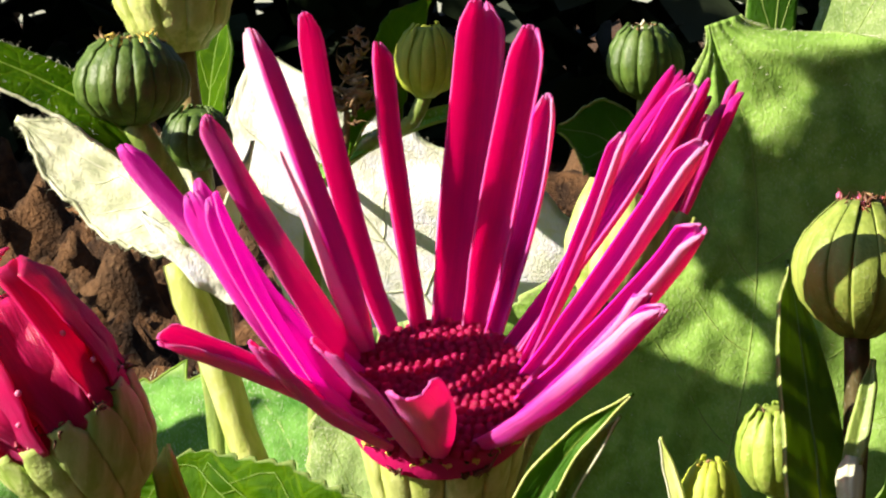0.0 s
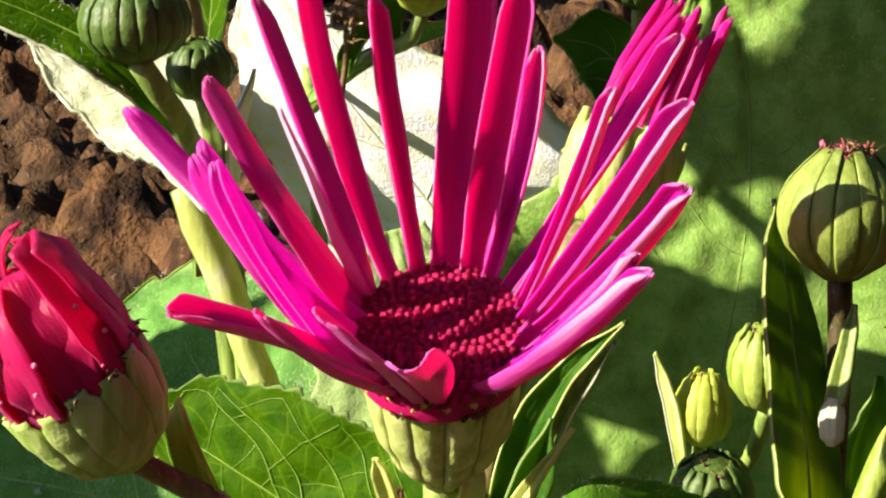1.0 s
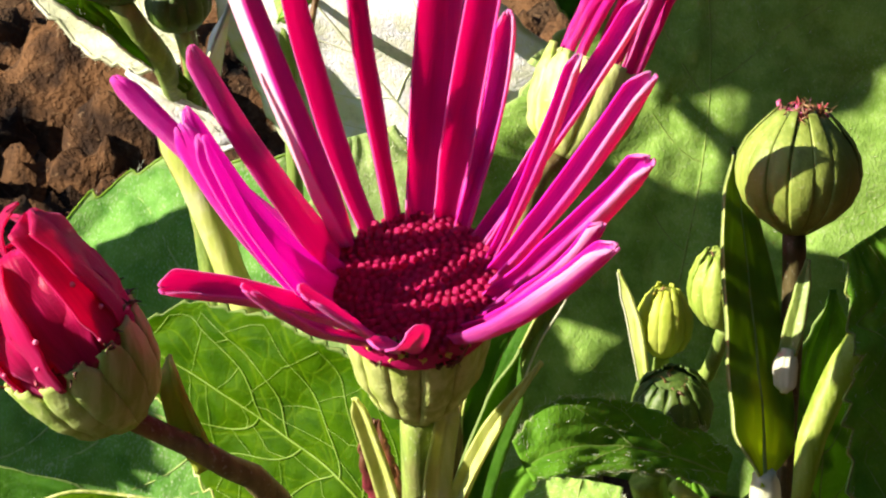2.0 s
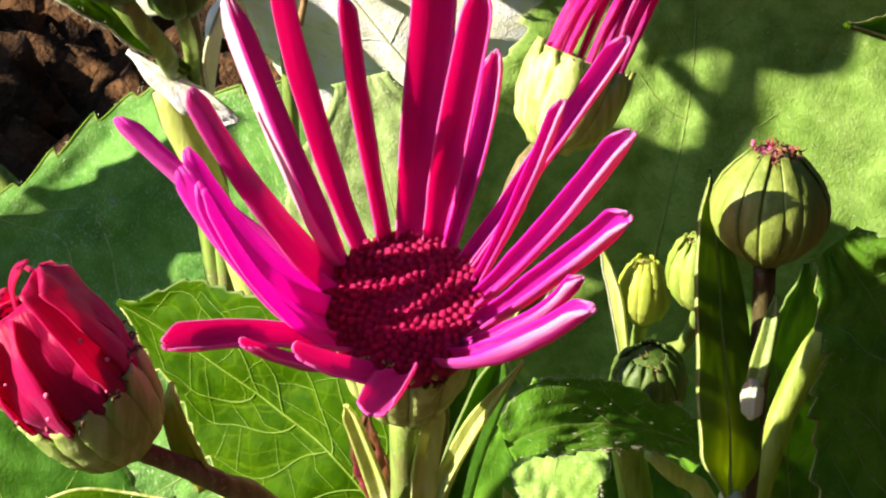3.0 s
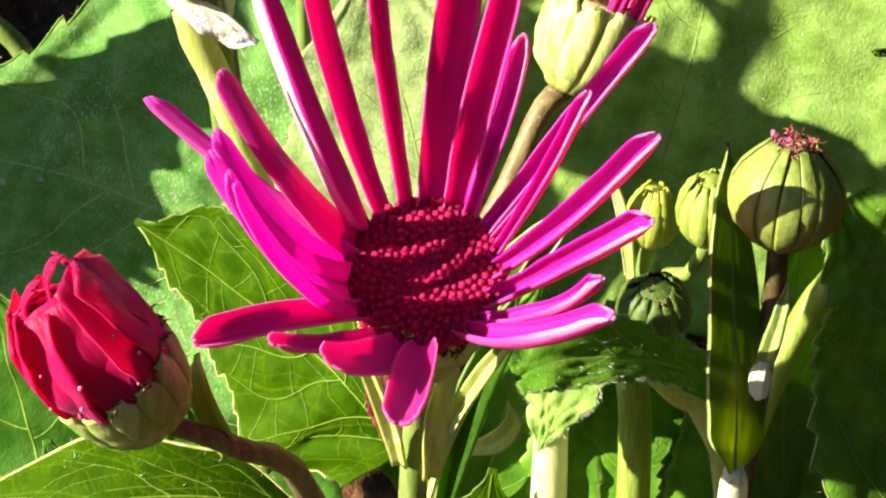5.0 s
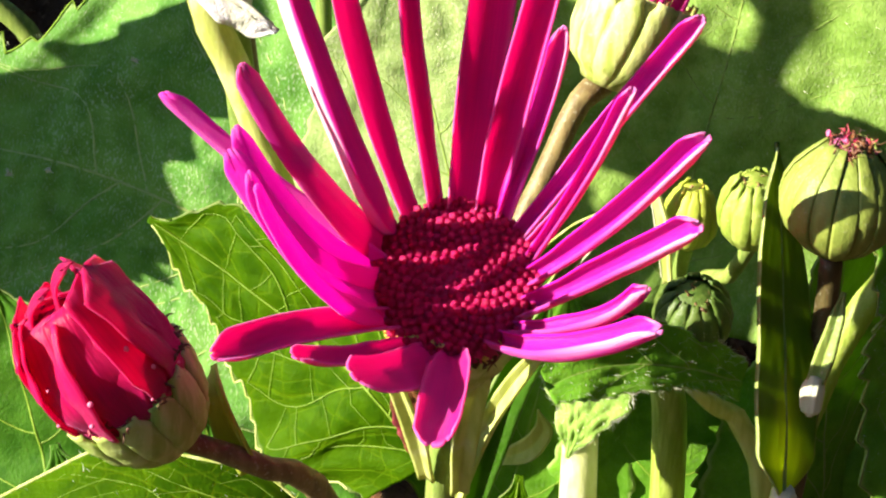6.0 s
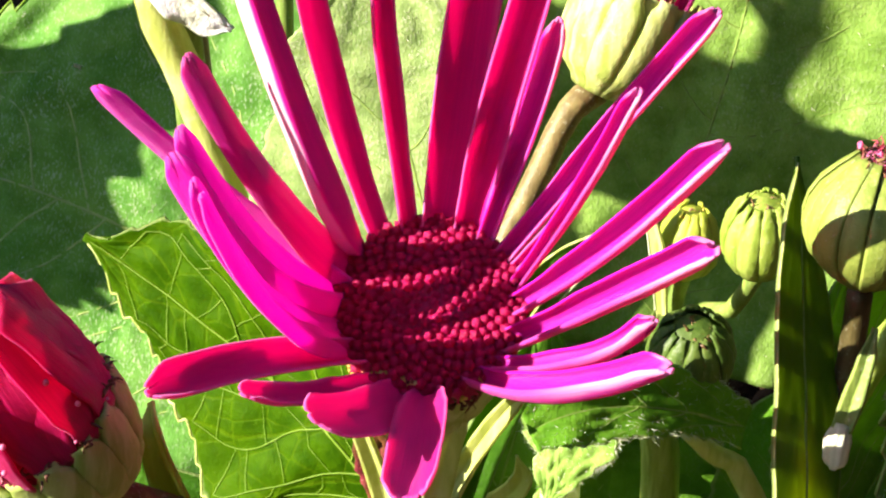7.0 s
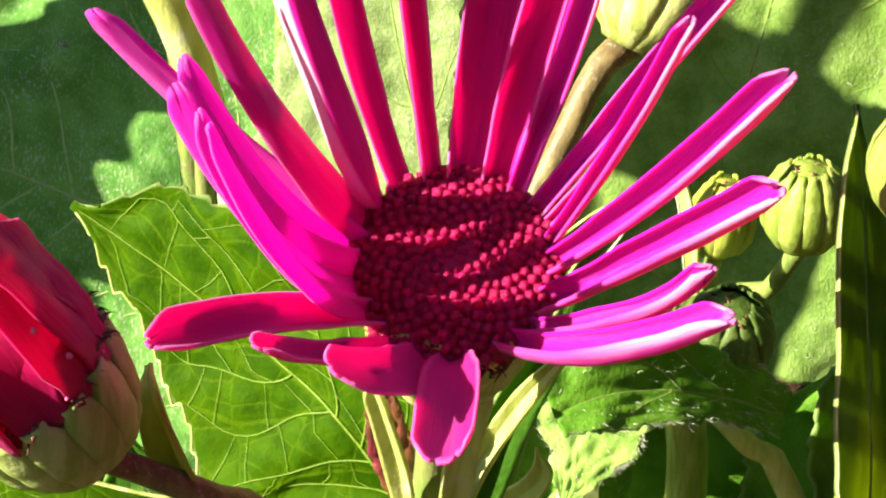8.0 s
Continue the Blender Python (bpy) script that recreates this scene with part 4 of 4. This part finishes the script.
leaf("leaf", "tip of a green leaf hanging in sunlight", [(6.0, 0.6, 2.0), (5.0, -0.4, 2.7), (3.93, -1.5, 3.25)], [0.6, 0.45, 0.03], [0.6, 0.45, 0.03], (-0.2, -0.6, 0.8), M_LEAF_FRESH, teeth=8, tooth=0.05, wave=0.03, seed=9, veins=M_VEIN, pairs=3, vein_cm=0.014, rim=(M_BRACT, 0.012, (-1, 1)))
leaf("leaf", "crinkled green leaf with a downy edge", [(3.15, 3.2, -3.35), (2.6, 2.9, -3.0), (2.0, 2.6, -2.75), (1.4, 2.3, -2.65), (0.95, 2.1, -2.75)], [0.2, 0.22, 0.30, 0.34, 0.22], [0.25, 0.40, 0.50, 0.52, 0.30], (-0.15, -0.8, 0.6), M_LEAF_MID, teeth=12, tooth=0.07, wave=0.05, quilt=0.06, fold=0.2, seed=10, veins=M_VEIN_FELT, pairs=3, vein_cm=0.012, down=700)
leaf("leaf", "drooping grey-green leaf tip with wavy edges", [(1.63, 5.8, -4.46), (1.53, 5.65, -4.98), (1.44, 5.55, -5.6), (1.32, 5.5, -6.28)], [0.52, 0.75, 0.64, 0.31, 0.03], [0.52, 0.73, 0.57, 0.29, 0.03], (-0.45, -0.85, 0.25), M_LEAF_FELT, teeth=7, tooth=0.14, wave=0.12, seed=11, down=500, veins=M_VEIN_FELT, pairs=3, vein_cm=0.012)
leaf("leaf", "folded green leaf with pale rims rising beside the flower stem", [(0.35, 2.5, -3.2), (0.62, 2.4, -1.9), (1.05, 2.35, -1.1), (1.70, 2.3, -0.48)], [0.10, 0.22, 0.20, 0.12, 0.01], [0.08, 0.14, 0.14, 0.08, 0.01], (0.1, -0.9, 0.4), M_LEAF_DARK, fold=0.4, wave=0.03, nu=50, nv=8, seed=18, veins=M_VEIN, pairs=0, vein_cm=0.012, rim=(M_BRACT, 0.014, (-1, 1)))
leaf("leaf", "folded downy leaflet with pale rims below the petals", [(0.7, 2.6, -2.6), (1.0, 2.5, -1.65), (1.30, 2.4, -1.1), (1.58, 2.35, -0.7)], [0.06, 0.11, 0.09, 0.01], [0.05, 0.09, 0.08, 0.01], (-0.2, -0.9, 0.3), M_STEM, fold=0.7, nu=40, nv=5, seed=19, rim=(M_WOOL, 0.012, (1,)))
leaf("leaf", "pale curved leaflet hugging the small yellow bud", [(2.38, 4.5, -2.9), (2.28, 4.42, -2.1), (2.18, 4.4, -1.7), (2.05, 4.4, -1.32)], [0.07, 0.10, 0.08, 0.01], [0.07, 0.10, 0.08, 0.01], (-0.7, -0.7, 0.1), M_BRACT, fold=0.4, nu=30, nv=5, seed=20, rim=(M_WOOL, 0.012, (-1,)))
leaf("leaf", "narrow green leaf lying across the white leaf", [(-2.1, 7.9, 0.95), (-1.85, 7.6, 1.2), (-1.3, 7.5, 1.56), (-0.45, 7.5, 1.90), (0.2, 7.5, 2.0)], [0.02, 0.09, 0.11, 0.10, 0.05], [0.02, 0.09, 0.11, 0.10, 0.05], (0.1, -0.7, 0.6), M_LEAF_BROAD, fold=0.4, nu=40, nv=5, seed=22, rim=(M_VEIN, 0.014, (-1, 1)))
leaf("leaf", "small yellow-green leaflet under the withered flower", [(-1.55, 7.3, 1.35), (-1.45, 7.2, 1.65), (-1.28, 7.2, 1.92), (-1.0, 7.2, 2.08)], [0.05, 0.13, 0.10, 0.01], [0.05, 0.13, 0.10, 0.01], (-0.4, -0.9, 0.2), M_LEAF_FRESH, fold=0.3, nu=30, nv=5, seed=23, rim=(M_VEIN, 0.014, (-1, 1)))
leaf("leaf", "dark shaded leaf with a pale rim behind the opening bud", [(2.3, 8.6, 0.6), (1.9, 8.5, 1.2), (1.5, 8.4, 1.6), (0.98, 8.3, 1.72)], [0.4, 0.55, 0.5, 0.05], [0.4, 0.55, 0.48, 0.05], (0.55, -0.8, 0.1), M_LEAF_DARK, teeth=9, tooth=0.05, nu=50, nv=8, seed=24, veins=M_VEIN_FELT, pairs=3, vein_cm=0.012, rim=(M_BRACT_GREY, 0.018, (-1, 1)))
leaf("leaf", "distant green leaf lit from the side", [(3.6, 10.2, 0.8), (3.7, 10.0, 2.2), (3.8, 10.0, 3.2), (3.9, 10.0, 4.4)], [0.3, 0.4, 0.4, 0.1], [0.15, 0.25, 0.25, 0.1], (0.1, -1, 0.2), M_LEAF_DARK, nu=40, nv=6, seed=25, veins=M_VEIN_FELT, pairs=3, vein_cm=0.014)
leaf("leaf", "distant pale leaf in the sun", [(4.3, 10.2, 1.6), (4.55, 10.0, 2.35), (4.9, 10.0, 3.0), (5.4, 10.0, 3.9)], [0.2, 0.45, 0.6, 0.1], [0.2, 0.55, 0.7, 0.1], (-0.3, -0.95, 0.2), M_LEAF_SILVER, nu=40, nv=6, teeth=8, tooth=0.1, seed=26, veins=M_VEIN_FELT, pairs=3, vein_cm=0.014)
leaf("leaf", "small curled leaf tip on a thin stalk", [(0.35, 3.6, -4.9), (0.75, 3.6, -4.75), (0.95, 3.6, -4.45), (0.88, 3.6, -4.15)], [0.08, 0.14, 0.12, 0.01], [0.08, 0.14, 0.12, 0.01], (-0.2, -1, 0.3), M_STEM_PALE, fold=0.4, nu=30, nv=5, seed=14)
leaf("leaf", "narrow pale leaflet with a bright rim beside the flower stem", [(-0.1, 1.3, -4.2), (0.20, 1.25, -2.95), (0.60, 1.2, -2.05), (1.16, 1.2, -1.26)], [0.05, 0.09, 0.09, 0.02], [0.08, 0.12, 0.10, 0.02], (-0.5, -1, 0.1), M_STEM_PALE, fold=0.6, nu=40, nv=5, seed=15)
leaf("leaf", "folded green leaflet rising behind the flower stem", [(0.1, 1.7, -4.6), (0.40, 1.7, -2.9), (0.75, 1.7, -1.9), (0.95, 1.7, -1.3)], [0.10, 0.22, 0.2, 0.02], [0.10, 0.22, 0.2, 0.02], (0.2, -1, 0.2), M_LEAF_DARK, fold=0.5, nu=40, nv=5, seed=16)
leaf("leaf", "white woolly flap at the base of a leaf", [(-3.45, 4.66, 1.05), (-3.03, 4.62, 0.74), (-2.65, 4.62, 0.52), (-2.38, 4.64, 0.30), (-2.20, 4.68, 0.18)], [0.03, 0.08, 0.10, 0.09, 0.02], [0.04, 0.22, 0.34, 0.30, 0.05], (-0.62, -0.72, 0.3), M_LEAF_WHITE, nu=50, nv=8, wave=0.04, fold=-0.1, quilt=0.015, seed=17, veins=M_WOOL, pairs=0, vein_cm=0.01)
leaf("leaf", "broad green leaf edge beneath the crimson bud", [(-1.1, -0.6, -2.75), (-2.1, -0.8, -2.35), (-3.2, -1.0, -2.3), (-4.4, -1.1, -2.75), (-5.4, -1.2, -3.4)], [0.1, 1.0, 1.3, 1.1, 0.1], [0.1, 0.55, 0.80, 0.60, 0.1], (-0.1, -0.6, 0.8), M_LEAF_FRESH, wave=0.04, cup=-0.25, down=200, seed=12, veins=M_VEIN, pairs=4, vein_cm=0.010, net=True, rim=(M_BRACT, 0.02, (1,)))
leaf("leaf", "dark shaded leaf behind the round bud's stalk", [(4.5, 4.4, -6.2), (4.4, 4.5, -4.6), (4.4, 4.6, -3.2), (4.5, 4.7, -1.7)], [0.5, 0.9, 0.95, 0.6, 0.05], [0.5, 0.9, 1.1, 0.9, 0.05], (0.62, -0.75, 0.1), M_LEAF_MID, teeth=12, tooth=0.12, wave=0.06, quilt=0.05, seed=51, veins=M_VEIN_FELT, pairs=4, vein_cm=0.014)
leaf("leaf", "dark green serrated leaf low between the stalks", [(4.1, 5.0, -9.0), (3.75, 5.0, -7.4), (3.4, 5.0, -6.4), (3.1, 5.0, -5.6)], [0.4, 0.85, 0.7, 0.40, 0.03], [0.4, 0.85, 0.75, 0.45, 0.03], (-0.1, -0.95, 0.3), M_LEAF_MID, teeth=10, tooth=0.16, wave=0.06, quilt=0.03, seed=52, veins=M_VEIN_FELT, pairs=4, vein_cm=0.014)
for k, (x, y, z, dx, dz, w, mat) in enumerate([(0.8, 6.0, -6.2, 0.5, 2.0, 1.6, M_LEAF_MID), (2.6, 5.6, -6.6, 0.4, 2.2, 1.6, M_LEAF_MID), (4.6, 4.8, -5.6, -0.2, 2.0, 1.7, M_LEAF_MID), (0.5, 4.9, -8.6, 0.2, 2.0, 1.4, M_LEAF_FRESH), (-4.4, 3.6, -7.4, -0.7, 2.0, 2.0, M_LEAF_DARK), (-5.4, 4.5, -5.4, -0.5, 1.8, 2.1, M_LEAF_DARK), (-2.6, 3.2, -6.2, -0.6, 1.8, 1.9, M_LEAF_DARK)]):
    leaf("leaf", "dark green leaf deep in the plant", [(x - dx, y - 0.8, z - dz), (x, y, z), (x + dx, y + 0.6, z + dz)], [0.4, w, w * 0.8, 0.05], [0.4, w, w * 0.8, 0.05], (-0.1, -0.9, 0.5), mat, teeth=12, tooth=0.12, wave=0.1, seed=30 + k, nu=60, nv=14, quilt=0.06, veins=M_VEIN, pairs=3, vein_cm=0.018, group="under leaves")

leaf("leaf", "bright young leaf lit through behind the high bud", [(-3.75, 10.6, 1.2), (-3.65, 10.6, 1.9), (-3.55, 10.6, 2.6), (-3.38, 10.6, 3.3)], [0.1, 0.34, 0.38, 0.02], [0.1, 0.34, 0.38, 0.02], (-0.5, -0.85, 0.1), M_LEAF_FRESH, nu=40, nv=8, fold=0.3, seed=41, teeth=7, tooth=0.05, veins=M_VEIN, pairs=3, vein_cm=0.012)
leaf("leaf", "pale edge-on leaf beside the small bud", [(-2.55, 4.9, 0.3), (-2.40, 4.9, 1.1), (-2.25, 4.9, 1.8)], [0.15, 0.55, 0.05], [0.15, 0.55, 0.05], (-1, -0.12, 0.3), M_LEAF_WHITE, nu=30, nv=6, fold=0.3, seed=42)


# a bud added out of view, shaped so its shadow falls on the broad upright leaf
def sunward(a, b, x=-9.0):
    """The point at x whose shadow falls on the broad upright leaf at a (across) and b (up)."""
    at = Vector(((a + 6.95) / 0.43, 7.65, 0.0))
    at.z = (b - 0.414 * at.x - 1.515) / 0.883
    return tuple(at + SUN_FROM * ((x - at.x) / SUN_FROM.x))


def shade_bud():
    foot = sunward(-5.24, 3.05)
    b = round_bud("flower_bud", "added unseen bud on a stalk, placed to cast shade", foot, sunward(-5.26, 4.45), 0.44, M_BRACT, [sunward(-5.18, 2.5), sunward(-5.14, 1.6), sunward(-5.1, 0.0), (-9.0, 1.3, -13.2)], 12, [M_DRY], 10, seed=33, stem_r=0.14)
    stalk(b, [sunward(-5.14, 2.15), sunward(-5.4, 2.38), sunward(-5.8, 2.65)], [0.11, 0.11, 0.12], M_STEM, "side_stalk")
    face = SUN_FROM
    leaf("leaflet", "added leaflet that widens the shadow", [sunward(-5.75, 2.62), sunward(-5.85, 3.1), sunward(-5.95, 3.7), sunward(-5.9, 4.5)], [0.06, 0.30, 0.45, 0.05], [0.06, 0.30, 0.45, 0.05], face, M_LEAF_FRESH, nu=24, nv=5, parent=b)
    leaf("leaflet", "", [sunward(-5.05, 3.6), sunward(-4.88, 4.5), sunward(-4.73, 5.2), sunward(-4.6, 6.4)], [0.05, 0.50, 0.58, 0.05], [0.05, 0.50, 0.58, 0.05], face, M_LEAF_FRESH, nu=40, nv=6, teeth=8, tooth=0.08, parent=b)


shade_bud()


def shade_from(x, z, far=-10.0):
    """The point at far, across the bed, whose shadow falls at x, z on the broad upright leaf."""
    at = Vector((x, 7.6, z))
    return tuple(at + SUN_FROM * ((far - x) / SUN_FROM.x))


# two leaves added out of view, only to cast shade on the upright leaf
leaf("leaf", "added unseen broad leaf that shades the foot of the upright leaf", [shade_from(0.2, -2.35), shade_from(2.2, -2.3), shade_from(3.8, -2.55), shade_from(5.4, -3.15), shade_from(7.0, -3.7)], [0.3, 0.95, 0.95, 0.75, 0.5, 0.05], [0.3, 0.9, 0.8, 0.5, 0.3, 0.03], SUN_FROM, M_LEAF_MID, teeth=16, tooth=0.14, wave=0.05, nu=70, nv=10, seed=45)
leaf("leaf", "added unseen narrow leaf that fills out the low shadow", [shade_from(0.9, -2.6), shade_from(1.3, -3.8), shade_from(1.7, -5.0), shade_from(2.1, -6.2)], [0.3, 0.5, 0.5, 0.05], [0.3, 0.5, 0.5, 0.05], SUN_FROM, M_LEAF_MID, teeth=10, tooth=0.06, wave=0.03, nu=50, nv=6, seed=46)
leaf("leaf", "green leaf curling round the yellow bud", [(-0.95, 7.3, 1.7), (-1.0, 7.3, 2.3), (-0.85, 7.3, 2.9), (-0.5, 7.3, 3.3)], [0.1, 0.2, 0.25, 0.05], [0.1, 0.25, 0.4, 0.05], (-0.2, -1, 0.1), M_LEAF_FRESH, nu=40, nv=6, teeth=9, tooth=0.05, seed=43)
# shadow caster added out of view; its toothed edge draws the shade boundary
leaf("leaf", "added unseen leaf that shades the large felted leaf", [(-11.2, 6.9, -9.0), (-12.2, 8.0, -3.05), (-12.4, 7.96, -0.05), (-12.1, 7.96, 2.95)], [0.6, 2.4, 2.45, 1.2, 0.05], [0.15, 0.2, 0.2, 0.2, 0.02], (0.8, 0.38, -0.46), M_LEAF_DARK, teeth=14, tooth=0.4, wave=0.1, nu=90, nv=8, seed=44)

# ---- free stalks ----
def free_stalk(pts, rad, mat, label):
    t = thing("stalk", pts[-1][:2] + (-12.9,), label, "stem")
    stalk(t, pts, rad, mat, ribs=6, depth=0.06)


free_stalk([(-3.15, 4.9, 0.5), (-2.95, 4.9, 0.05), (-2.72, 4.9, -0.5), (-2.45, 4.9, -1.4), (-2.2, 4.9, -2.4), (-2.1, 4.9, -6), (-2.1, 5, -13.2)], [0.12, 0.20, 0.19, 0.17, 0.17, 0.2, 0.25], M_STEM_PALE, "pale yellow-green leaf stalk lit by the sun")
free_stalk([(-8.2, 12.2, -2.2), (-7.39, 12.0, -3.1), (-6.8, 12.0, -3.85), (-6.2, 12.0, -6.0), (-6.0, 12.0, -13.2)], [0.16, 0.16, 0.17, 0.2, 0.25], M_STEM, "pale green stalk behind the large leaf")
free_stalk([(2.6, 3.3, -3.5), (2.95, 3.45, -3.9), (3.3, 3.6, -4.3), (3.7, 3.7, -6), (3.8, 4, -13.2)], [0.08, 0.11, 0.12, 0.14, 0.2], M_STEM_PALE, "pale slanting stalk under the crinkled leaf")
free_stalk([(2.36, 4.6, -3.95), (2.46, 4.75, -4.5), (2.58, 4.8, -6), (2.7, 4.9, -13.2)], [0.20, 0.20, 0.21, 0.3], M_BRACT_MID, "thick pale stalk under the leaves")
free_stalk([(4.73, 2.8, -1.3), (4.54, 2.7, -1.55), (4.31, 2.6, -1.95), (4.08, 2.5, -2.45), (3.93, 2.4, -2.95), (3.6, 2.4, -5.0), (3.3, 2.7, -13.2)], [0.04, 0.12, 0.16, 0.15, 0.14, 0.13, 0.2], M_BRACT_MID, "yellow-green leaf stalk beside the slender leaf")
free_stalk([(3.12, -1.15, -1.5), (3.14, -1.1, -2.0), (3.15, -0.9, -5), (3.1, -0.6, -13.2)], [0.10, 0.14, 0.16, 0.2], M_WOOL, "white downy stalk under the slender leaf")
free_stalk([(1.46, 5.9, -5.3), (1.48, 5.75, -6.0), (1.48, 5.4, -7.8), (1.5, 5.4, -13.2)], [0.22, 0.22, 0.24, 0.3], M_STEM_WHITE, "thick pale stalk under the leaves")


# ---- small withered things ----
def woolly_bract():
    t = thing("bract", (3.33, -0.85, -0.84), "narrow bract ending in white wool beside the bud stem", "bract")
    tip = tube(bmesh.new(), [(3.32, -0.86, -0.86), (3.33, -0.84, -0.78), (3.335, -0.81, -0.62), (3.37, -0.77, -0.47)], [0.03, 0.095, 0.105, 0.07], seg=27, n=20, ribs=9, depth=0.10)
    part("wool_tip", tip, M_WOOL, t, "white woolly tip")
    leaf("blade", "grey-green downy blade", [(3.36, -0.78, -0.52), (3.42, -0.72, -0.30), (3.50, -0.62, 0.02), (3.56, -0.50, 0.28)], [0.08, 0.09, 0.07, 0.02], [0.08, 0.09, 0.07, 0.02], (-0.3, -1, 0.2), M_STEM, fold=0.5, nu=24, nv=4, parent=t)


woolly_bract()


def dry_flower():
    t = thing("withered_flower", (-1.42, 7.0, 1.95), "brown withered flower head hanging behind the rays", "dead flower")
    r = random.Random(31)
    for k in range(34):
        c = P3(-1.42 + r.gauss(0, 0.10), 7.0 + r.gauss(0, 0.1), 2.2 + r.gauss(0, 0.13))
        crumb(t, c, r.uniform(0.06, 0.14), M_DRY, r, "dry_petal", 3)
    for k in range(12):
        c = P3(-1.33 + r.gauss(0, 0.05), 7.0, 2.4 + 0.05 * k)
        crumb(t, c, 0.08, M_DRY, r, "dry_petal", 3)
    stalk(t, [(-1.45, 7.0, 2.0), (-1.5, 7.1, 1.5), (-1.7, 7.0, 0.6)], [0.04, 0.04, 0.05], M_DRY)


dry_flower()


def litter(x, y, z, cm, seed):
    t = thing("soil_crumb", (x, y, z), "small pale crumb of dirt lying on a leaf", "debris", "crumbs on the leaf")
    r = random.Random(seed)
    for k in range(4):
        crumb(t, P3(x + r.gauss(0, 0.02), y - 0.12, z + 0.12 + r.gauss(0, 0.02)), cm, M_WOOL, r, "grain", 3)


litter(-6.62, 9.13, -4.47, 0.045, 61)
litter(-6.08, 9.17, -4.42, 0.045, 62)
litter(-4.96, 10.32, -3.22, 0.04, 63)


def scorched_scrap():
    t = thing("withered_leaf", (-0.46, 1.0, -2.2), "blackened withered scrap of leaf by the stem", "dead leaf")
    leaf("blade", "", [(-0.30, 1.05, -3.1), (-0.42, 1.0, -2.6), (-0.52, 0.95, -2.1), (-0.5, 0.95, -1.75)], [0.08, 0.2, 0.17, 0.04], [0.08, 0.2, 0.17, 0.04], (-0.2, -1, 0.2), M_TIP, teeth=9, tooth=0.05, wave=0.12, nu=40, nv=6, parent=t)


scorched_scrap()


# ---- added hedge: stands in for the black shade behind, and blocks light ----
def hedge():
    bm = bmesh.new()
    r = random.Random(17)
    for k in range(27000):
        # unseen rows right of and behind the view cut skylight
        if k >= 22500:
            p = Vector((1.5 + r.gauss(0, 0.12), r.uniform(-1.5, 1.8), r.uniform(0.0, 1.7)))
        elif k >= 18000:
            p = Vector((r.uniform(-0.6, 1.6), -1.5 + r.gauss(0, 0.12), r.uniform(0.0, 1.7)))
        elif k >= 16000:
            # low patch out of view, added to shade the soil
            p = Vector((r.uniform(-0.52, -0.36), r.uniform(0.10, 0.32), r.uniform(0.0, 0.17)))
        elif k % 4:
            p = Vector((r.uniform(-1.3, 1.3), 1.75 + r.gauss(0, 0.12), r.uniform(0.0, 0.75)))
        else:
            # left row, added so that the far soil and back row lie in shade
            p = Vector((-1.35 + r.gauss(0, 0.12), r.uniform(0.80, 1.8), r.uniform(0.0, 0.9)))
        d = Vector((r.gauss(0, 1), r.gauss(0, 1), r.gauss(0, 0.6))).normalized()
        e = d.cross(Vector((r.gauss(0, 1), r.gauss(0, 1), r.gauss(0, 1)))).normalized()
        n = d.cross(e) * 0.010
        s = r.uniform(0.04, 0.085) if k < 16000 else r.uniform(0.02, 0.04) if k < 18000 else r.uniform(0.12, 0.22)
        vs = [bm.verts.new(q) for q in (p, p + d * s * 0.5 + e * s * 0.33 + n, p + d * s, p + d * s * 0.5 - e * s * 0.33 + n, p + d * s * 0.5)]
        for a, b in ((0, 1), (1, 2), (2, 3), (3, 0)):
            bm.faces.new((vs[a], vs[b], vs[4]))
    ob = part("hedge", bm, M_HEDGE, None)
    tagged(ob, "added dark shrubs, partly unseen, that give shade and block skylight", "hedge", kind="stuff")


hedge()
